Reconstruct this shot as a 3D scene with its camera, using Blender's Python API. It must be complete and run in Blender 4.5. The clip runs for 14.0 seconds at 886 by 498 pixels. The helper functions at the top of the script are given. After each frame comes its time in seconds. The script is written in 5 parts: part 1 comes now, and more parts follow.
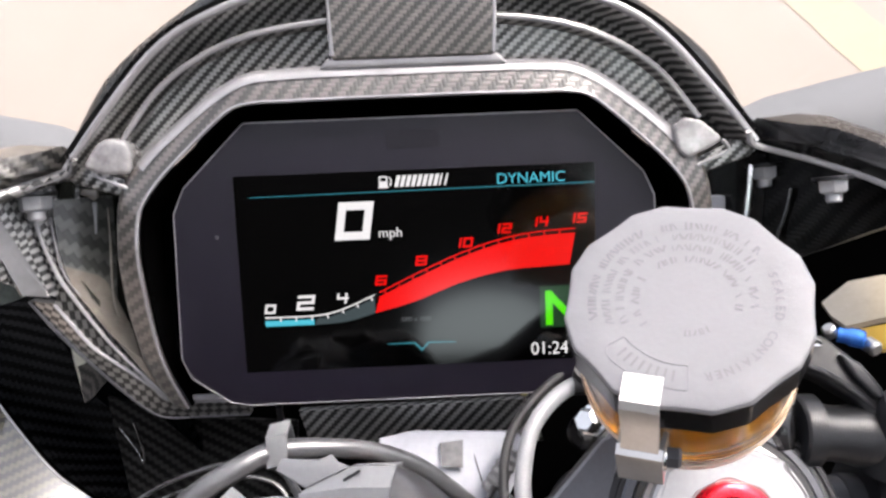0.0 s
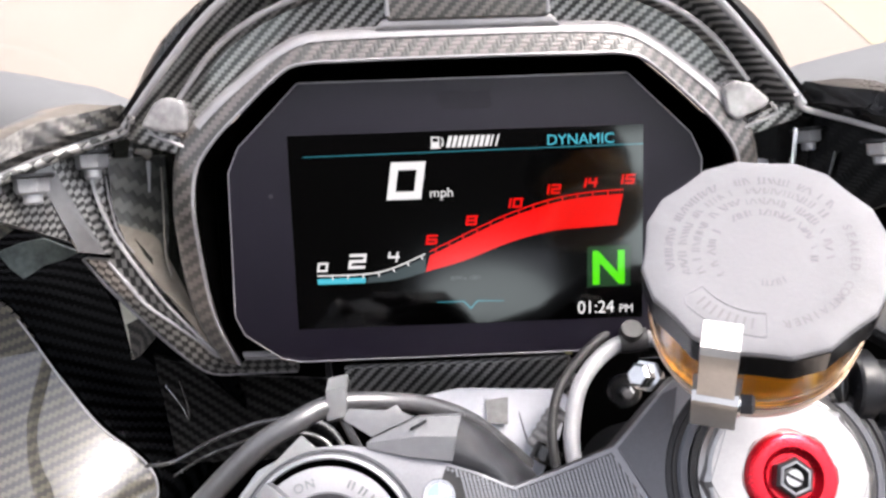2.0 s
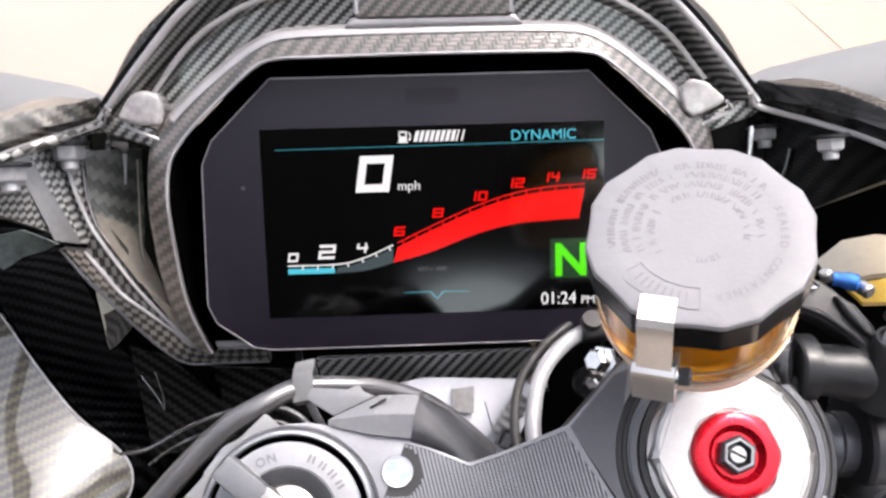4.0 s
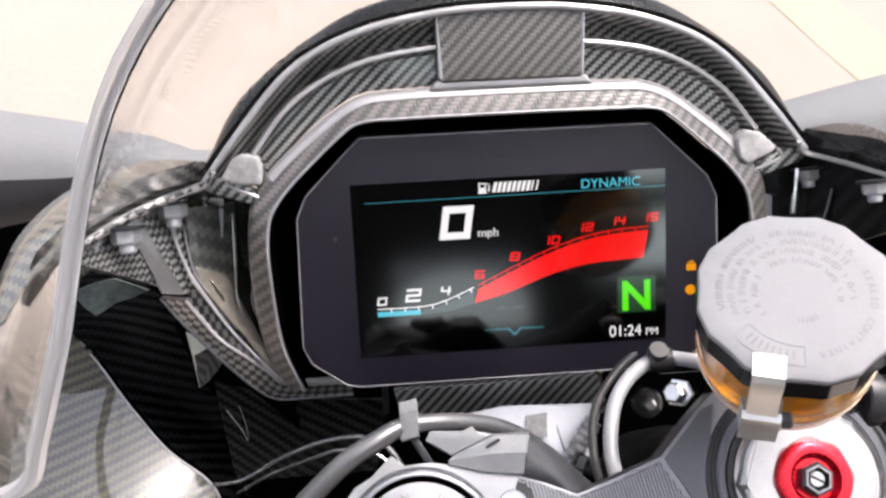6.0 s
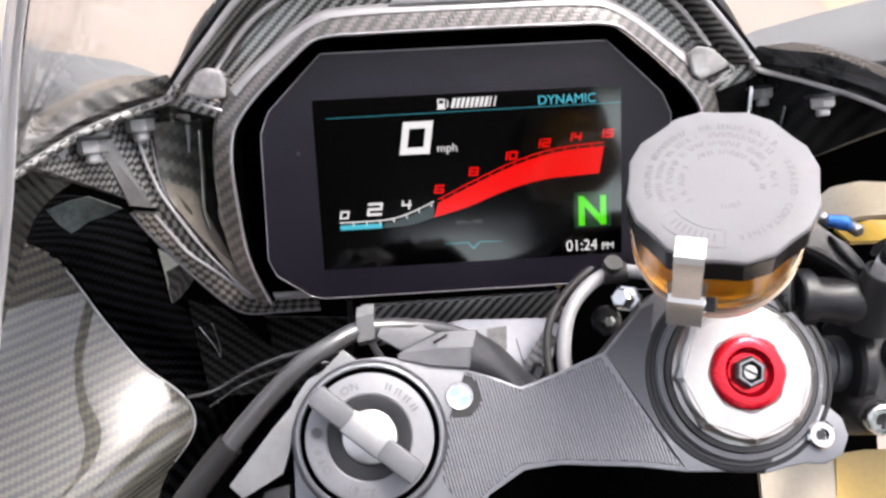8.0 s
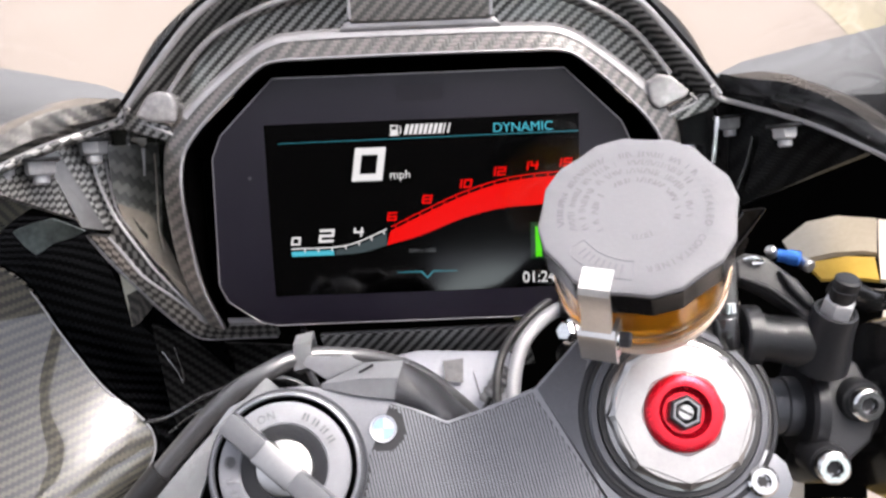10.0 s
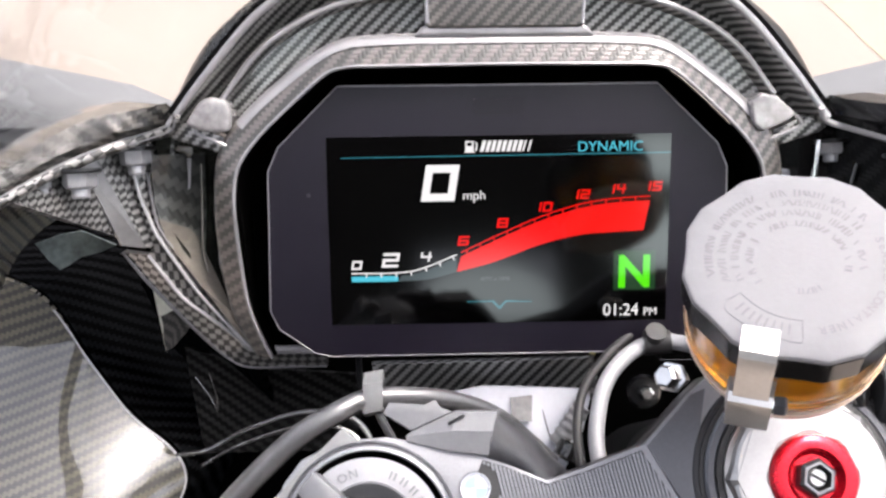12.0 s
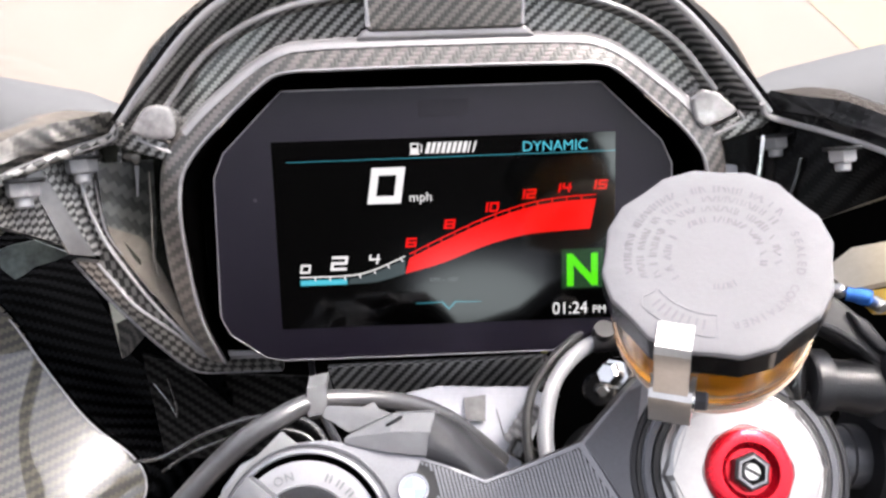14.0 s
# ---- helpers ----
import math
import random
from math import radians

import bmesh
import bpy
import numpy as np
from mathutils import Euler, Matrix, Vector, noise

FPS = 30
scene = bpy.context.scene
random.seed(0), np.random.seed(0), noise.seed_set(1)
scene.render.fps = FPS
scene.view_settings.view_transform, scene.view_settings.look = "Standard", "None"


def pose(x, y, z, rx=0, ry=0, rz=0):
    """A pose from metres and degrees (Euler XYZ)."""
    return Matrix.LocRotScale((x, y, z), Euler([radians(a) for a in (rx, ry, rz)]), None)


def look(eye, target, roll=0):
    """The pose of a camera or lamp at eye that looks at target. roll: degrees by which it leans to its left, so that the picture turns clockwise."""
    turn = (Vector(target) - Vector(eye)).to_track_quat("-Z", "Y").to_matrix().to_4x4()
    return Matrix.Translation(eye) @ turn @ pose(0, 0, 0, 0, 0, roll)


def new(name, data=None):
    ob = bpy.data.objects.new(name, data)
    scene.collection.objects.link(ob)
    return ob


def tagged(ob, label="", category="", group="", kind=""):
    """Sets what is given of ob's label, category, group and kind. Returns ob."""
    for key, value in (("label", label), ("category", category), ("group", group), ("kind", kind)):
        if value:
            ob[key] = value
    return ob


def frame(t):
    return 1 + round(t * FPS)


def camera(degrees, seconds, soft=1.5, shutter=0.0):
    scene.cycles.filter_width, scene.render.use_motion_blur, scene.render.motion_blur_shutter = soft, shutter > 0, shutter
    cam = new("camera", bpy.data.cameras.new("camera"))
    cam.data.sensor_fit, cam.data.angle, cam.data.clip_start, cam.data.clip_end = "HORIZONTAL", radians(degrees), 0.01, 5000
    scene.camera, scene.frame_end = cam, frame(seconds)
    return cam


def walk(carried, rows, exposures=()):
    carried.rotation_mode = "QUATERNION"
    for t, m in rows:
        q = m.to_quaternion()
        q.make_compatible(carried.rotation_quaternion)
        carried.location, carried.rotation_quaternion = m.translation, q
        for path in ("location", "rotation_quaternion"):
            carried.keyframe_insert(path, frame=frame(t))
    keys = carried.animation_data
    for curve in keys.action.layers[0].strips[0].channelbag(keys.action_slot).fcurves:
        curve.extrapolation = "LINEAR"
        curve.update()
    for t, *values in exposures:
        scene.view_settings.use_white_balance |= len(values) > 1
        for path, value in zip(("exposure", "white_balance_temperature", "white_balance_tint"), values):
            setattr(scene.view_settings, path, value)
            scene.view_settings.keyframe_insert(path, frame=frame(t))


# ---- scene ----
# The instrument's own axes: x right, y into the screen, z up the screen, origin in the screen's middle.
LIFT, RECLINE = 1.0, 42.0
DASH = pose(0, 0, LIFT, -RECLINE, 0, 0)
cam = camera(52.27, 14.0, soft=2.6)
PATH = [
    (0, 0.00410, -0.36025, 0.06146, -0.974, -8.525, -2.309),
    (0.5, -0.00225, -0.35741, 0.05857, -1.217, -9.028, -2.178),
    (1, -0.01245, -0.35742, 0.06355, -1.574, -9.562, -1.988),
    (1.5, -0.01757, -0.35939, 0.06112, -0.695, -9.712, -2.027),
    (2, -0.01829, -0.36668, 0.05740, -1.173, -10.165, -1.941),
    (2.5, -0.01173, -0.36925, 0.05612, -0.629, -10.015, -2.096),
    (3, -0.00739, -0.37128, 0.05650, -0.815, -10.103, -1.949),
    (3.2, -0.00670, -0.37315, 0.05391, -0.969, -9.615, -1.833),
    (5.3, -0.03065, -0.39504, 0.06212, -2.511, -9.110, -1.721),
    (5.5, -0.03861, -0.39818, 0.06795, -2.626, -9.399, -1.999),
    (6, -0.05691, -0.40520, 0.08044, -3.577, -10.033, -2.782),
    (6.5, -0.05502, -0.41247, 0.08827, -4.163, -10.692, -3.256),
    (7, -0.05049, -0.41815, 0.08542, -4.259, -11.385, -3.297),
    (7.5, -0.04335, -0.42305, 0.06681, -3.708, -11.914, -3.021),
    (7.7, -0.04222, -0.42422, 0.06115, -3.499, -12.067, -2.886),
    (9.8, 0.01031, -0.42121, 0.04989, 0.050, -10.414, -2.415),
    (10, 0.00849, -0.41639, 0.05179, 0.104, -9.853, -2.249),
    (10.5, 0.00405, -0.38611, 0.05163, -0.153, -9.366, -1.772),
    (11, -0.02123, -0.37156, 0.06377, -0.470, -9.685, -1.444),
    (11.5, -0.02971, -0.37368, 0.06060, -0.830, -10.046, -0.990),
    (12, -0.03289, -0.37711, 0.06089, -1.351, -10.305, -0.671),
    (12.5, -0.03419, -0.37951, 0.06342, -1.699, -10.399, -0.620),
    (13, -0.03475, -0.37528, 0.06104, -1.886, -10.375, -0.868),
    (13.5, -0.02184, -0.37725, 0.06362, -1.782, -10.303, -1.242),
    (14, -0.01201, -0.37905, 0.06088, -1.535, -10.232, -1.782),
]
EXPOSURE, KELVIN, TINT = 1.45, 6600, 15
# the clip's camera darkens its picture a little on the way
STOPS = ((0, -0.12), (2, -0.03), (3.2, 0.02), (5.5, -0.05), (7.5, -0.12), (9.8, -0.22), (10.5, -0.22), (11, -0.14), (12, 0.0), (14, 0.0))
walk(cam, [(t, DASH @ pose(x, y, z, 90 + pitch, 0, yaw) @ pose(0, 0, 0, 0, 0, roll)) for t, x, y, z, yaw, pitch, roll in PATH], [(t, EXPOSURE + stops, KELVIN, TINT) for t, stops in STOPS])

# ---- world and sun ----
SUN_EL, SUN_AZ = radians(66), radians(62)
world = bpy.data.worlds.new("world")
scene.world = world
world.use_nodes = True
wn = world.node_tree.nodes
sky = wn.new("ShaderNodeTexSky")
sky.sky_type, sky.sun_disc = "NISHITA", False
sky.sun_elevation, sky.sun_rotation = SUN_EL, SUN_AZ
sky.air_density, sky.dust_density, sky.ozone_density = 1.0, 3.5, 0.6
haze = wn.new("ShaderNodeHueSaturation")
haze.inputs["Saturation"].default_value = 0.35
world.node_tree.links.new(sky.outputs[0], haze.inputs["Color"])
world.node_tree.links.new(haze.outputs[0], wn["Background"].inputs["Color"])
wn["Background"].inputs["Strength"].default_value = 0.19
sun = new("sun", bpy.data.lights.new("sun", "SUN"))
sun.data.energy, sun.data.angle, sun.data.color = 1.25, radians(14), (1.0, 0.95, 0.88)
sun.matrix_world = look((math.sin(SUN_AZ) * math.cos(SUN_EL) * 9, math.cos(SUN_AZ) * math.cos(SUN_EL) * 9, math.sin(SUN_EL) * 9), (0, 0, 0))


# ---- materials ----
def nodes_of(name):
    m = bpy.data.materials.new(name)
    m.use_nodes = True
    return m, m.node_tree.nodes, m.node_tree.links, m.node_tree.nodes["Principled BSDF"]


def math_node(n, l, op, a, b=None):
    k = n.new("ShaderNodeMath")
    k.operation = op
    for i, v in enumerate((a, b)):
        if v is None:
            continue
        if isinstance(v, (int, float)):
            k.inputs[i].default_value = v
        else:
            l.new(v, k.inputs[i])
    return k.outputs[0]


def surface(name, dark, light, rough=0.5, metal=0.0, grain=400.0, stain=25.0, bump=0.1, spread=0.08, coat=0.0, coat_rough=0.05, ior=1.5):
    """Two scales of variation: fine grain in the relief and roughness, broad stains in the colour."""
    m, n, l, b = nodes_of(name)
    tex = n.new("ShaderNodeTexCoord")
    fine, broad = n.new("ShaderNodeTexNoise"), n.new("ShaderNodeTexNoise")
    for k, s, d in ((fine, grain, 3), (broad, stain, 5)):
        k.inputs["Scale"].default_value, k.inputs["Detail"].default_value = s, d
        l.new(tex.outputs["Object"], k.inputs["Vector"])
    ramp = n.new("ShaderNodeValToRGB")
    ramp.color_ramp.elements[0].position, ramp.color_ramp.elements[1].position = 0.3, 0.7
    ramp.color_ramp.elements[0].color, ramp.color_ramp.elements[1].color = (*dark, 1), (*light, 1)
    mixed = math_node(n, l, "ADD", math_node(n, l, "MULTIPLY", broad.outputs["Fac"], 0.7), math_node(n, l, "MULTIPLY", fine.outputs["Fac"], 0.3))
    l.new(mixed, ramp.inputs["Fac"])
    l.new(ramp.outputs["Color"], b.inputs["Base Color"])
    r = math_node(n, l, "ADD", math_node(n, l, "MULTIPLY", mixed, spread * 2), rough - spread)
    l.new(r, b.inputs["Roughness"])
    b.inputs["Metallic"].default_value, b.inputs["IOR"].default_value = metal, ior
    b.inputs["Coat Weight"].default_value, b.inputs["Coat Roughness"].default_value = coat, coat_rough
    if bump:
        k = n.new("ShaderNodeBump")
        k.inputs["Strength"].default_value, k.inputs["Distance"].default_value = bump, 0.0004
        l.new(fine.outputs["Fac"], k.inputs["Height"])
        l.new(k.outputs["Normal"], b.inputs["Normal"])
    return m


def carbon(name, tow=0.0014, dark=0.003, light=0.14, rough=0.32, coat=1.0, tint=(1.0, 0.98, 0.95), turn=0.0, coat_ior=1.6, metal=0.55, ior=1.5, plain=False, spec=0.5, coat_rough=0.06, peel_depth=0.15):
    """Two-by-two twill under clear lacquer: tows run both ways and pass over two, under two."""
    m, n, l, b = nodes_of(name)
    uv = n.new("ShaderNodeUVMap")
    uv.uv_map = "weave"
    rot = n.new("ShaderNodeVectorRotate")
    rot.rotation_type = "Z_AXIS"
    rot.inputs["Angle"].default_value = turn
    l.new(uv.outputs[0], rot.inputs["Vector"])
    sep = n.new("ShaderNodeSeparateXYZ")
    l.new(rot.outputs[0], sep.inputs[0])
    u = math_node(n, l, "ADD", math_node(n, l, "DIVIDE", sep.outputs["X"], tow), 4000.0)
    v = math_node(n, l, "ADD", math_node(n, l, "DIVIDE", sep.outputs["Y"], tow), 2000.0)
    cell = math_node(n, l, "SUBTRACT", math_node(n, l, "FLOOR", u), math_node(n, l, "FLOOR", v))
    over = math_node(n, l, "LESS_THAN", math_node(n, l, "MODULO", cell, 2.0 if plain else 4.0), 0.5 if plain else 1.5)
    hump = lambda k: math_node(n, l, "SINE", math_node(n, l, "MULTIPLY", math_node(n, l, "FRACT", k), math.pi))
    mix = n.new("ShaderNodeMix")
    mix.data_type = "FLOAT"
    l.new(over, mix.inputs["Factor"])
    l.new(hump(u), mix.inputs["A"])
    l.new(hump(v), mix.inputs["B"])
    tex = n.new("ShaderNodeTexCoord")
    fibre = n.new("ShaderNodeTexNoise")
    fibre.inputs["Scale"].default_value, fibre.inputs["Detail"].default_value = 55.0, 4.0
    l.new(tex.outputs["Object"], fibre.inputs["Vector"])
    shade = math_node(n, l, "MULTIPLY", math_node(n, l, "ADD", math_node(n, l, "MULTIPLY", over, 0.82), math_node(n, l, "MULTIPLY", mix.outputs["Result"], 0.18)),
                      math_node(n, l, "ADD", math_node(n, l, "MULTIPLY", fibre.outputs["Fac"], 0.9), 0.5))
    col = n.new("ShaderNodeMix")
    col.data_type = "RGBA"
    col.inputs["A"].default_value = (dark, dark, dark, 1)
    col.inputs["B"].default_value = (light * tint[0], light * tint[1], light * tint[2], 1)
    l.new(shade, col.inputs["Factor"])
    l.new(col.outputs["Result"], b.inputs["Base Color"])
    bump = n.new("ShaderNodeBump")
    bump.inputs["Strength"].default_value, bump.inputs["Distance"].default_value = 0.4, 0.0002
    l.new(mix.outputs["Result"], bump.inputs["Height"])
    l.new(bump.outputs["Normal"], b.inputs["Normal"])
    wave = n.new("ShaderNodeTexNoise")
    wave.inputs["Scale"].default_value = 30.0
    l.new(tex.outputs["Object"], wave.inputs["Vector"])
    peel = n.new("ShaderNodeBump")
    peel.inputs["Strength"].default_value, peel.inputs["Distance"].default_value = peel_depth, 0.0006
    l.new(wave.outputs["Fac"], peel.inputs["Height"])
    l.new(peel.outputs["Normal"], b.inputs["Coat Normal"])
    b.inputs["Roughness"].default_value, b.inputs["Metallic"].default_value, b.inputs["IOR"].default_value = rough, metal, ior
    b.inputs["Specular IOR Level"].default_value = spec
    b.inputs["Coat Weight"].default_value, b.inputs["Coat Roughness"].default_value, b.inputs["Coat IOR"].default_value = coat, coat_rough, coat_ior
    return m


def glow(name, colour, strength, rough=0.12):
    m, n, l, b = nodes_of(name)
    b.inputs["Base Color"].default_value = (0.0005, 0.0005, 0.0005, 1)
    b.inputs["Roughness"].default_value = rough
    b.inputs["Emission Color"].default_value = (*colour, 1)
    b.inputs["Emission Strength"].default_value = strength / 2 ** EXPOSURE
    return m


def clear(name, colour, rough, ior=1.45, tint_weight=1.0):
    m, n, l, b = nodes_of(name)
    b.inputs["Base Color"].default_value = (*colour, 1)
    b.inputs["Roughness"].default_value, b.inputs["IOR"].default_value = rough, ior
    b.inputs["Transmission Weight"].default_value = tint_weight
    return m


CARBON = carbon("carbon_twill", dark=0.0008, light=0.40, metal=0.65, coat=0.4, coat_ior=1.5, coat_rough=0.08)
CARBON_RING = carbon("carbon_twill_lip", tow=0.0017, dark=0.022, light=0.10, coat=0.6, coat_ior=1.5, metal=0.05, tint=(1.0, 0.91, 0.85))
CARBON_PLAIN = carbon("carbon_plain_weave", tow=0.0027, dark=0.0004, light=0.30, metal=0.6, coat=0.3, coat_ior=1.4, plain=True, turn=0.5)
CARBON_BLOCK = carbon("carbon_twill_block", dark=0.022, light=0.115, tow=0.00145, metal=0.1, coat=0.25, coat_rough=0.25, tint=(1.0, 0.93, 0.86))
CARBON_PANEL = carbon("carbon_twill_panel", tow=0.0021, dark=0.050, light=0.115, coat_ior=1.85, turn=2.17, metal=0.0, rough=0.6, spec=0.0, coat_rough=0.015, peel_depth=0.06, tint=(1.0, 0.94, 0.76))
# Same twill with its colour darkened, for parts that lie in shade.
CARBON_SHADED = carbon("carbon_twill_shade", dark=0.0002, light=0.0075, tow=0.0022, coat=0.02, metal=0.0, ior=1.15)
# Pale base colour stands in for the sky's highlight on lacquered edges.
LACQUER_SHINE = surface("lacquer_edge_shine", (0.16, 0.157, 0.166), (0.225, 0.221, 0.232), rough=0.35, stain=60, bump=0.0, coat=0.7, coat_rough=0.2)
LACQUER_SHINE.node_tree.nodes["Principled BSDF"].inputs["Coat IOR"].default_value = 2.0
# Clouds from dark to pale imitate the gloss on the gussets.
GUSSET_SHINE = surface("lacquer_gusset_shine", (0.10, 0.097, 0.10), (0.34, 0.333, 0.34), rough=0.25, stain=70, bump=0.0, coat=1.0, coat_rough=0.08)
# Paler still: painted highlight for ridges and thin edge lines.
PALE_EDGE = surface("lacquer_ridge_shine", (0.26, 0.255, 0.265), (0.36, 0.355, 0.365), rough=0.3, stain=90, bump=0.0, coat=1.0, coat_rough=0.12)
CARBON_FLANGE = carbon("carbon_twill_flange", dark=0.001, light=0.07, tow=0.002, coat=0.4, coat_ior=1.42, metal=0.2, tint=(1.0, 0.93, 0.86), coat_rough=0.03, peel_depth=0.12)
CARBON_BRAID = carbon("carbon_braid", tow=0.0034, dark=0.0005, light=0.32, metal=0.5, coat_ior=1.4, plain=True, turn=0.78)
BLACK = surface("black_plastic", (0.008, 0.008, 0.009), (0.016, 0.016, 0.017), rough=0.5)
GLOSSBLACK = surface("gloss_black", (0.006, 0.006, 0.007), (0.012, 0.012, 0.012), rough=0.22, bump=0.02, coat=0.4)
TRIMBLACK = surface("trim_black", (0.003, 0.003, 0.0035), (0.006, 0.006, 0.0065), rough=0.28, bump=0.02, ior=1.3)
RUBBER = surface("rubber", (0.008, 0.008, 0.0085), (0.018, 0.018, 0.019), rough=0.45, grain=900)
# Almost no reflectance: black that stands in for deep shade in gaps.
VOID = surface("deep_shade_black", (0.0004, 0.0004, 0.0004), (0.0009, 0.0009, 0.0009), rough=0.95, ior=1.04, bump=0.0)
BEZEL = surface("bezel_satin", (0.0040, 0.0030, 0.0066), (0.0050, 0.0039, 0.0082), rough=0.38, grain=1500, bump=0.04, ior=1.38)
GLASS = surface("screen_glass", (0.0001, 0.0001, 0.0001), (0.0002, 0.0002, 0.0002), rough=0.085, bump=0.0, spread=0.005, ior=1.45)
YOKE_GREY = surface("anodised_grey", (0.15, 0.154, 0.168), (0.215, 0.22, 0.238), rough=0.42, metal=0.5, grain=1200)
YOKE_DARK = surface("anodised_dark", (0.058, 0.060, 0.068), (0.092, 0.095, 0.107), rough=0.45, metal=0.5, grain=1200)
CASTING = surface("cast_grey", (0.0105, 0.0108, 0.0125), (0.0185, 0.019, 0.0215), rough=0.36, metal=0.12, grain=1500, bump=0.25, ior=1.4)
SILVER = surface("machined_silver", (0.315, 0.309, 0.302), (0.41, 0.402, 0.395), rough=0.34, metal=1.0, grain=900, stain=60, bump=0.05)
NUTSTEEL = surface("zinc_nut", (0.30, 0.305, 0.32), (0.42, 0.425, 0.44), rough=0.45, metal=0.35, grain=900, stain=200, bump=0.1)
# Two more darkened twills: shade of the lower web and the ducts.
LOWERWEAVE = carbon("carbon_twill_lower_shade", dark=0.0003, light=0.024, coat=0.06, metal=0.0, tow=0.0022, ior=1.2, turn=0.3)
DUCTWEAVE = carbon("carbon_twill_duct_shade", dark=0.0001, light=0.0048, coat=0.01, metal=0.0, tow=0.0022, ior=1.1, spec=0.0, tint=(0.9, 0.95, 1.08))
TEAL = surface("blue_green_shell", (0.008, 0.013, 0.013), (0.22, 0.26, 0.25), rough=0.3, stain=38, bump=0.05)
STRAPSTEEL = surface("brushed_strap_steel", (0.56, 0.55, 0.53), (0.72, 0.71, 0.69), rough=0.36, metal=0.9, grain=700, stain=70, bump=0.08, spread=0.1)
STEEL = surface("bright_steel", (0.55, 0.55, 0.55), (0.70, 0.70, 0.70), rough=0.2, metal=1.0, grain=700, stain=90, bump=0.06, spread=0.1)
RED = surface("red_anodised", (0.48, 0.003, 0.012), (0.66, 0.006, 0.022), rough=0.26, metal=0.75, grain=900, bump=0.05, coat=0.4)
BLUE = surface("blue_anodised", (0.008, 0.07, 0.36), (0.06, 0.22, 0.6), rough=0.25, metal=0.6, stain=260)
GOLD = surface("mustard_paint", (0.42, 0.26, 0.03), (0.55, 0.36, 0.06), rough=0.3, coat=0.8)
# Cap's top: the sky's gloss on dark plastic, put into the grey.
CAP = surface("skylit_cap_plastic", (0.130, 0.130, 0.139), (0.148, 0.148, 0.158), rough=0.6, grain=700, bump=0.1)
CAPSKIRT = surface("dark_skirt_plastic", (0.007, 0.007, 0.0075), (0.013, 0.013, 0.0135), rough=0.16, grain=700, bump=0.04, ior=1.6)
CAP_MARK = surface("raised_marking", (0.090, 0.090, 0.097), (0.118, 0.118, 0.126), rough=0.6, stain=120)
SMOKEHOSE = surface("smoked_hose", (0.035, 0.036, 0.038), (0.08, 0.081, 0.083), rough=0.25, stain=120, coat=0.6)
PATCHGREY = surface("worn_grey_label", (0.10, 0.10, 0.105), (0.20, 0.20, 0.205), rough=0.6, grain=500, stain=260)
TAGOLIVE = surface("olive_yellow_plastic", (0.20, 0.19, 0.05), (0.30, 0.28, 0.09), rough=0.4)
HOSE2 = surface("second_hose", (0.016, 0.016, 0.017), (0.03, 0.03, 0.032), rough=0.55, ior=1.35)
HOSE = surface("grey_hose", (0.19, 0.192, 0.208), (0.25, 0.253, 0.27), rough=0.42, grain=900)
CABLE = surface("grey_cable_sheath", (0.042, 0.043, 0.047), (0.066, 0.067, 0.072), rough=0.3, grain=600, coat=0.8, coat_rough=0.2)
GLOSSCABLE = surface("glossy_cable_sheath", (0.018, 0.018, 0.019), (0.035, 0.035, 0.037), rough=0.25, grain=600, coat=1.0, coat_rough=0.1, ior=1.7)
CLIPGREY = surface("pale_clip_plastic", (0.11, 0.113, 0.118), (0.155, 0.16, 0.166), rough=0.4)
# Very pale sand colour imitates bright light on the side web.
WEB_GLARE = surface("sand_glare", (0.58, 0.57, 0.47), (0.78, 0.76, 0.65), rough=0.4, stain=90, coat=0.5)
OLIVE = surface("olive_lacquer", (0.12, 0.108, 0.095), (0.21, 0.19, 0.165), rough=0.25, stain=60, coat=1.0)
WHITE = surface("white_shield", (0.3456, 0.3564, 0.4028), (0.4416, 0.4554, 0.5035), rough=0.45)
# Upper half of the winglets, light from above in its grey.
WING_LIT = surface("grey_shell_lit", (0.135, 0.138, 0.142), (0.185, 0.187, 0.19), rough=0.75, stain=9, bump=0.0)
FLUID = clear("amber_fluid", (0.95, 0.45, 0.03), 0.05, ior=1.36, tint_weight=0.8)
# Cream pale enough to pass for a sunlit surface.
SUNLIT_CREAM = surface("sunlit_cream", (0.66, 0.56, 0.46), (0.80, 0.70, 0.58), rough=0.4, bump=0.0, coat=0.4)
TAN = surface("sand_lacquer", (0.38, 0.33, 0.24), (0.48, 0.42, 0.33), rough=0.35, bump=0.0, coat=0.6)
# Khaki blotches imitate the reflection in the glossy left pocket.
KHAKI_SHEEN = surface("khaki_reflection", (0.006, 0.006, 0.005), (0.05, 0.052, 0.042), rough=0.2, stain=45, coat=1.0)
KEYGREY = surface("key_grey", (0.075, 0.077, 0.085), (0.11, 0.113, 0.122), rough=0.4)
# Darkened plastic for the cover's end, shaded under the instrument.
END_SHADE = surface("shaded_end_plastic", (0.026, 0.026, 0.029), (0.048, 0.048, 0.053), rough=0.35, stain=60)
COVERGREY = surface("cover_grey", (0.088, 0.090, 0.097), (0.125, 0.128, 0.137), rough=0.5)
LOCKGREY = surface("lock_grey", (0.16, 0.163, 0.178), (0.20, 0.204, 0.222), rough=0.55)
PEACH = clear("frosted_peach_plastic", (0.95, 0.80, 0.68), 0.4, ior=1.2, tint_weight=0.35)
CLEARPLASTIC = clear("clear_reservoir_plastic", (0.97, 0.90, 0.80), 0.06, ior=1.25)
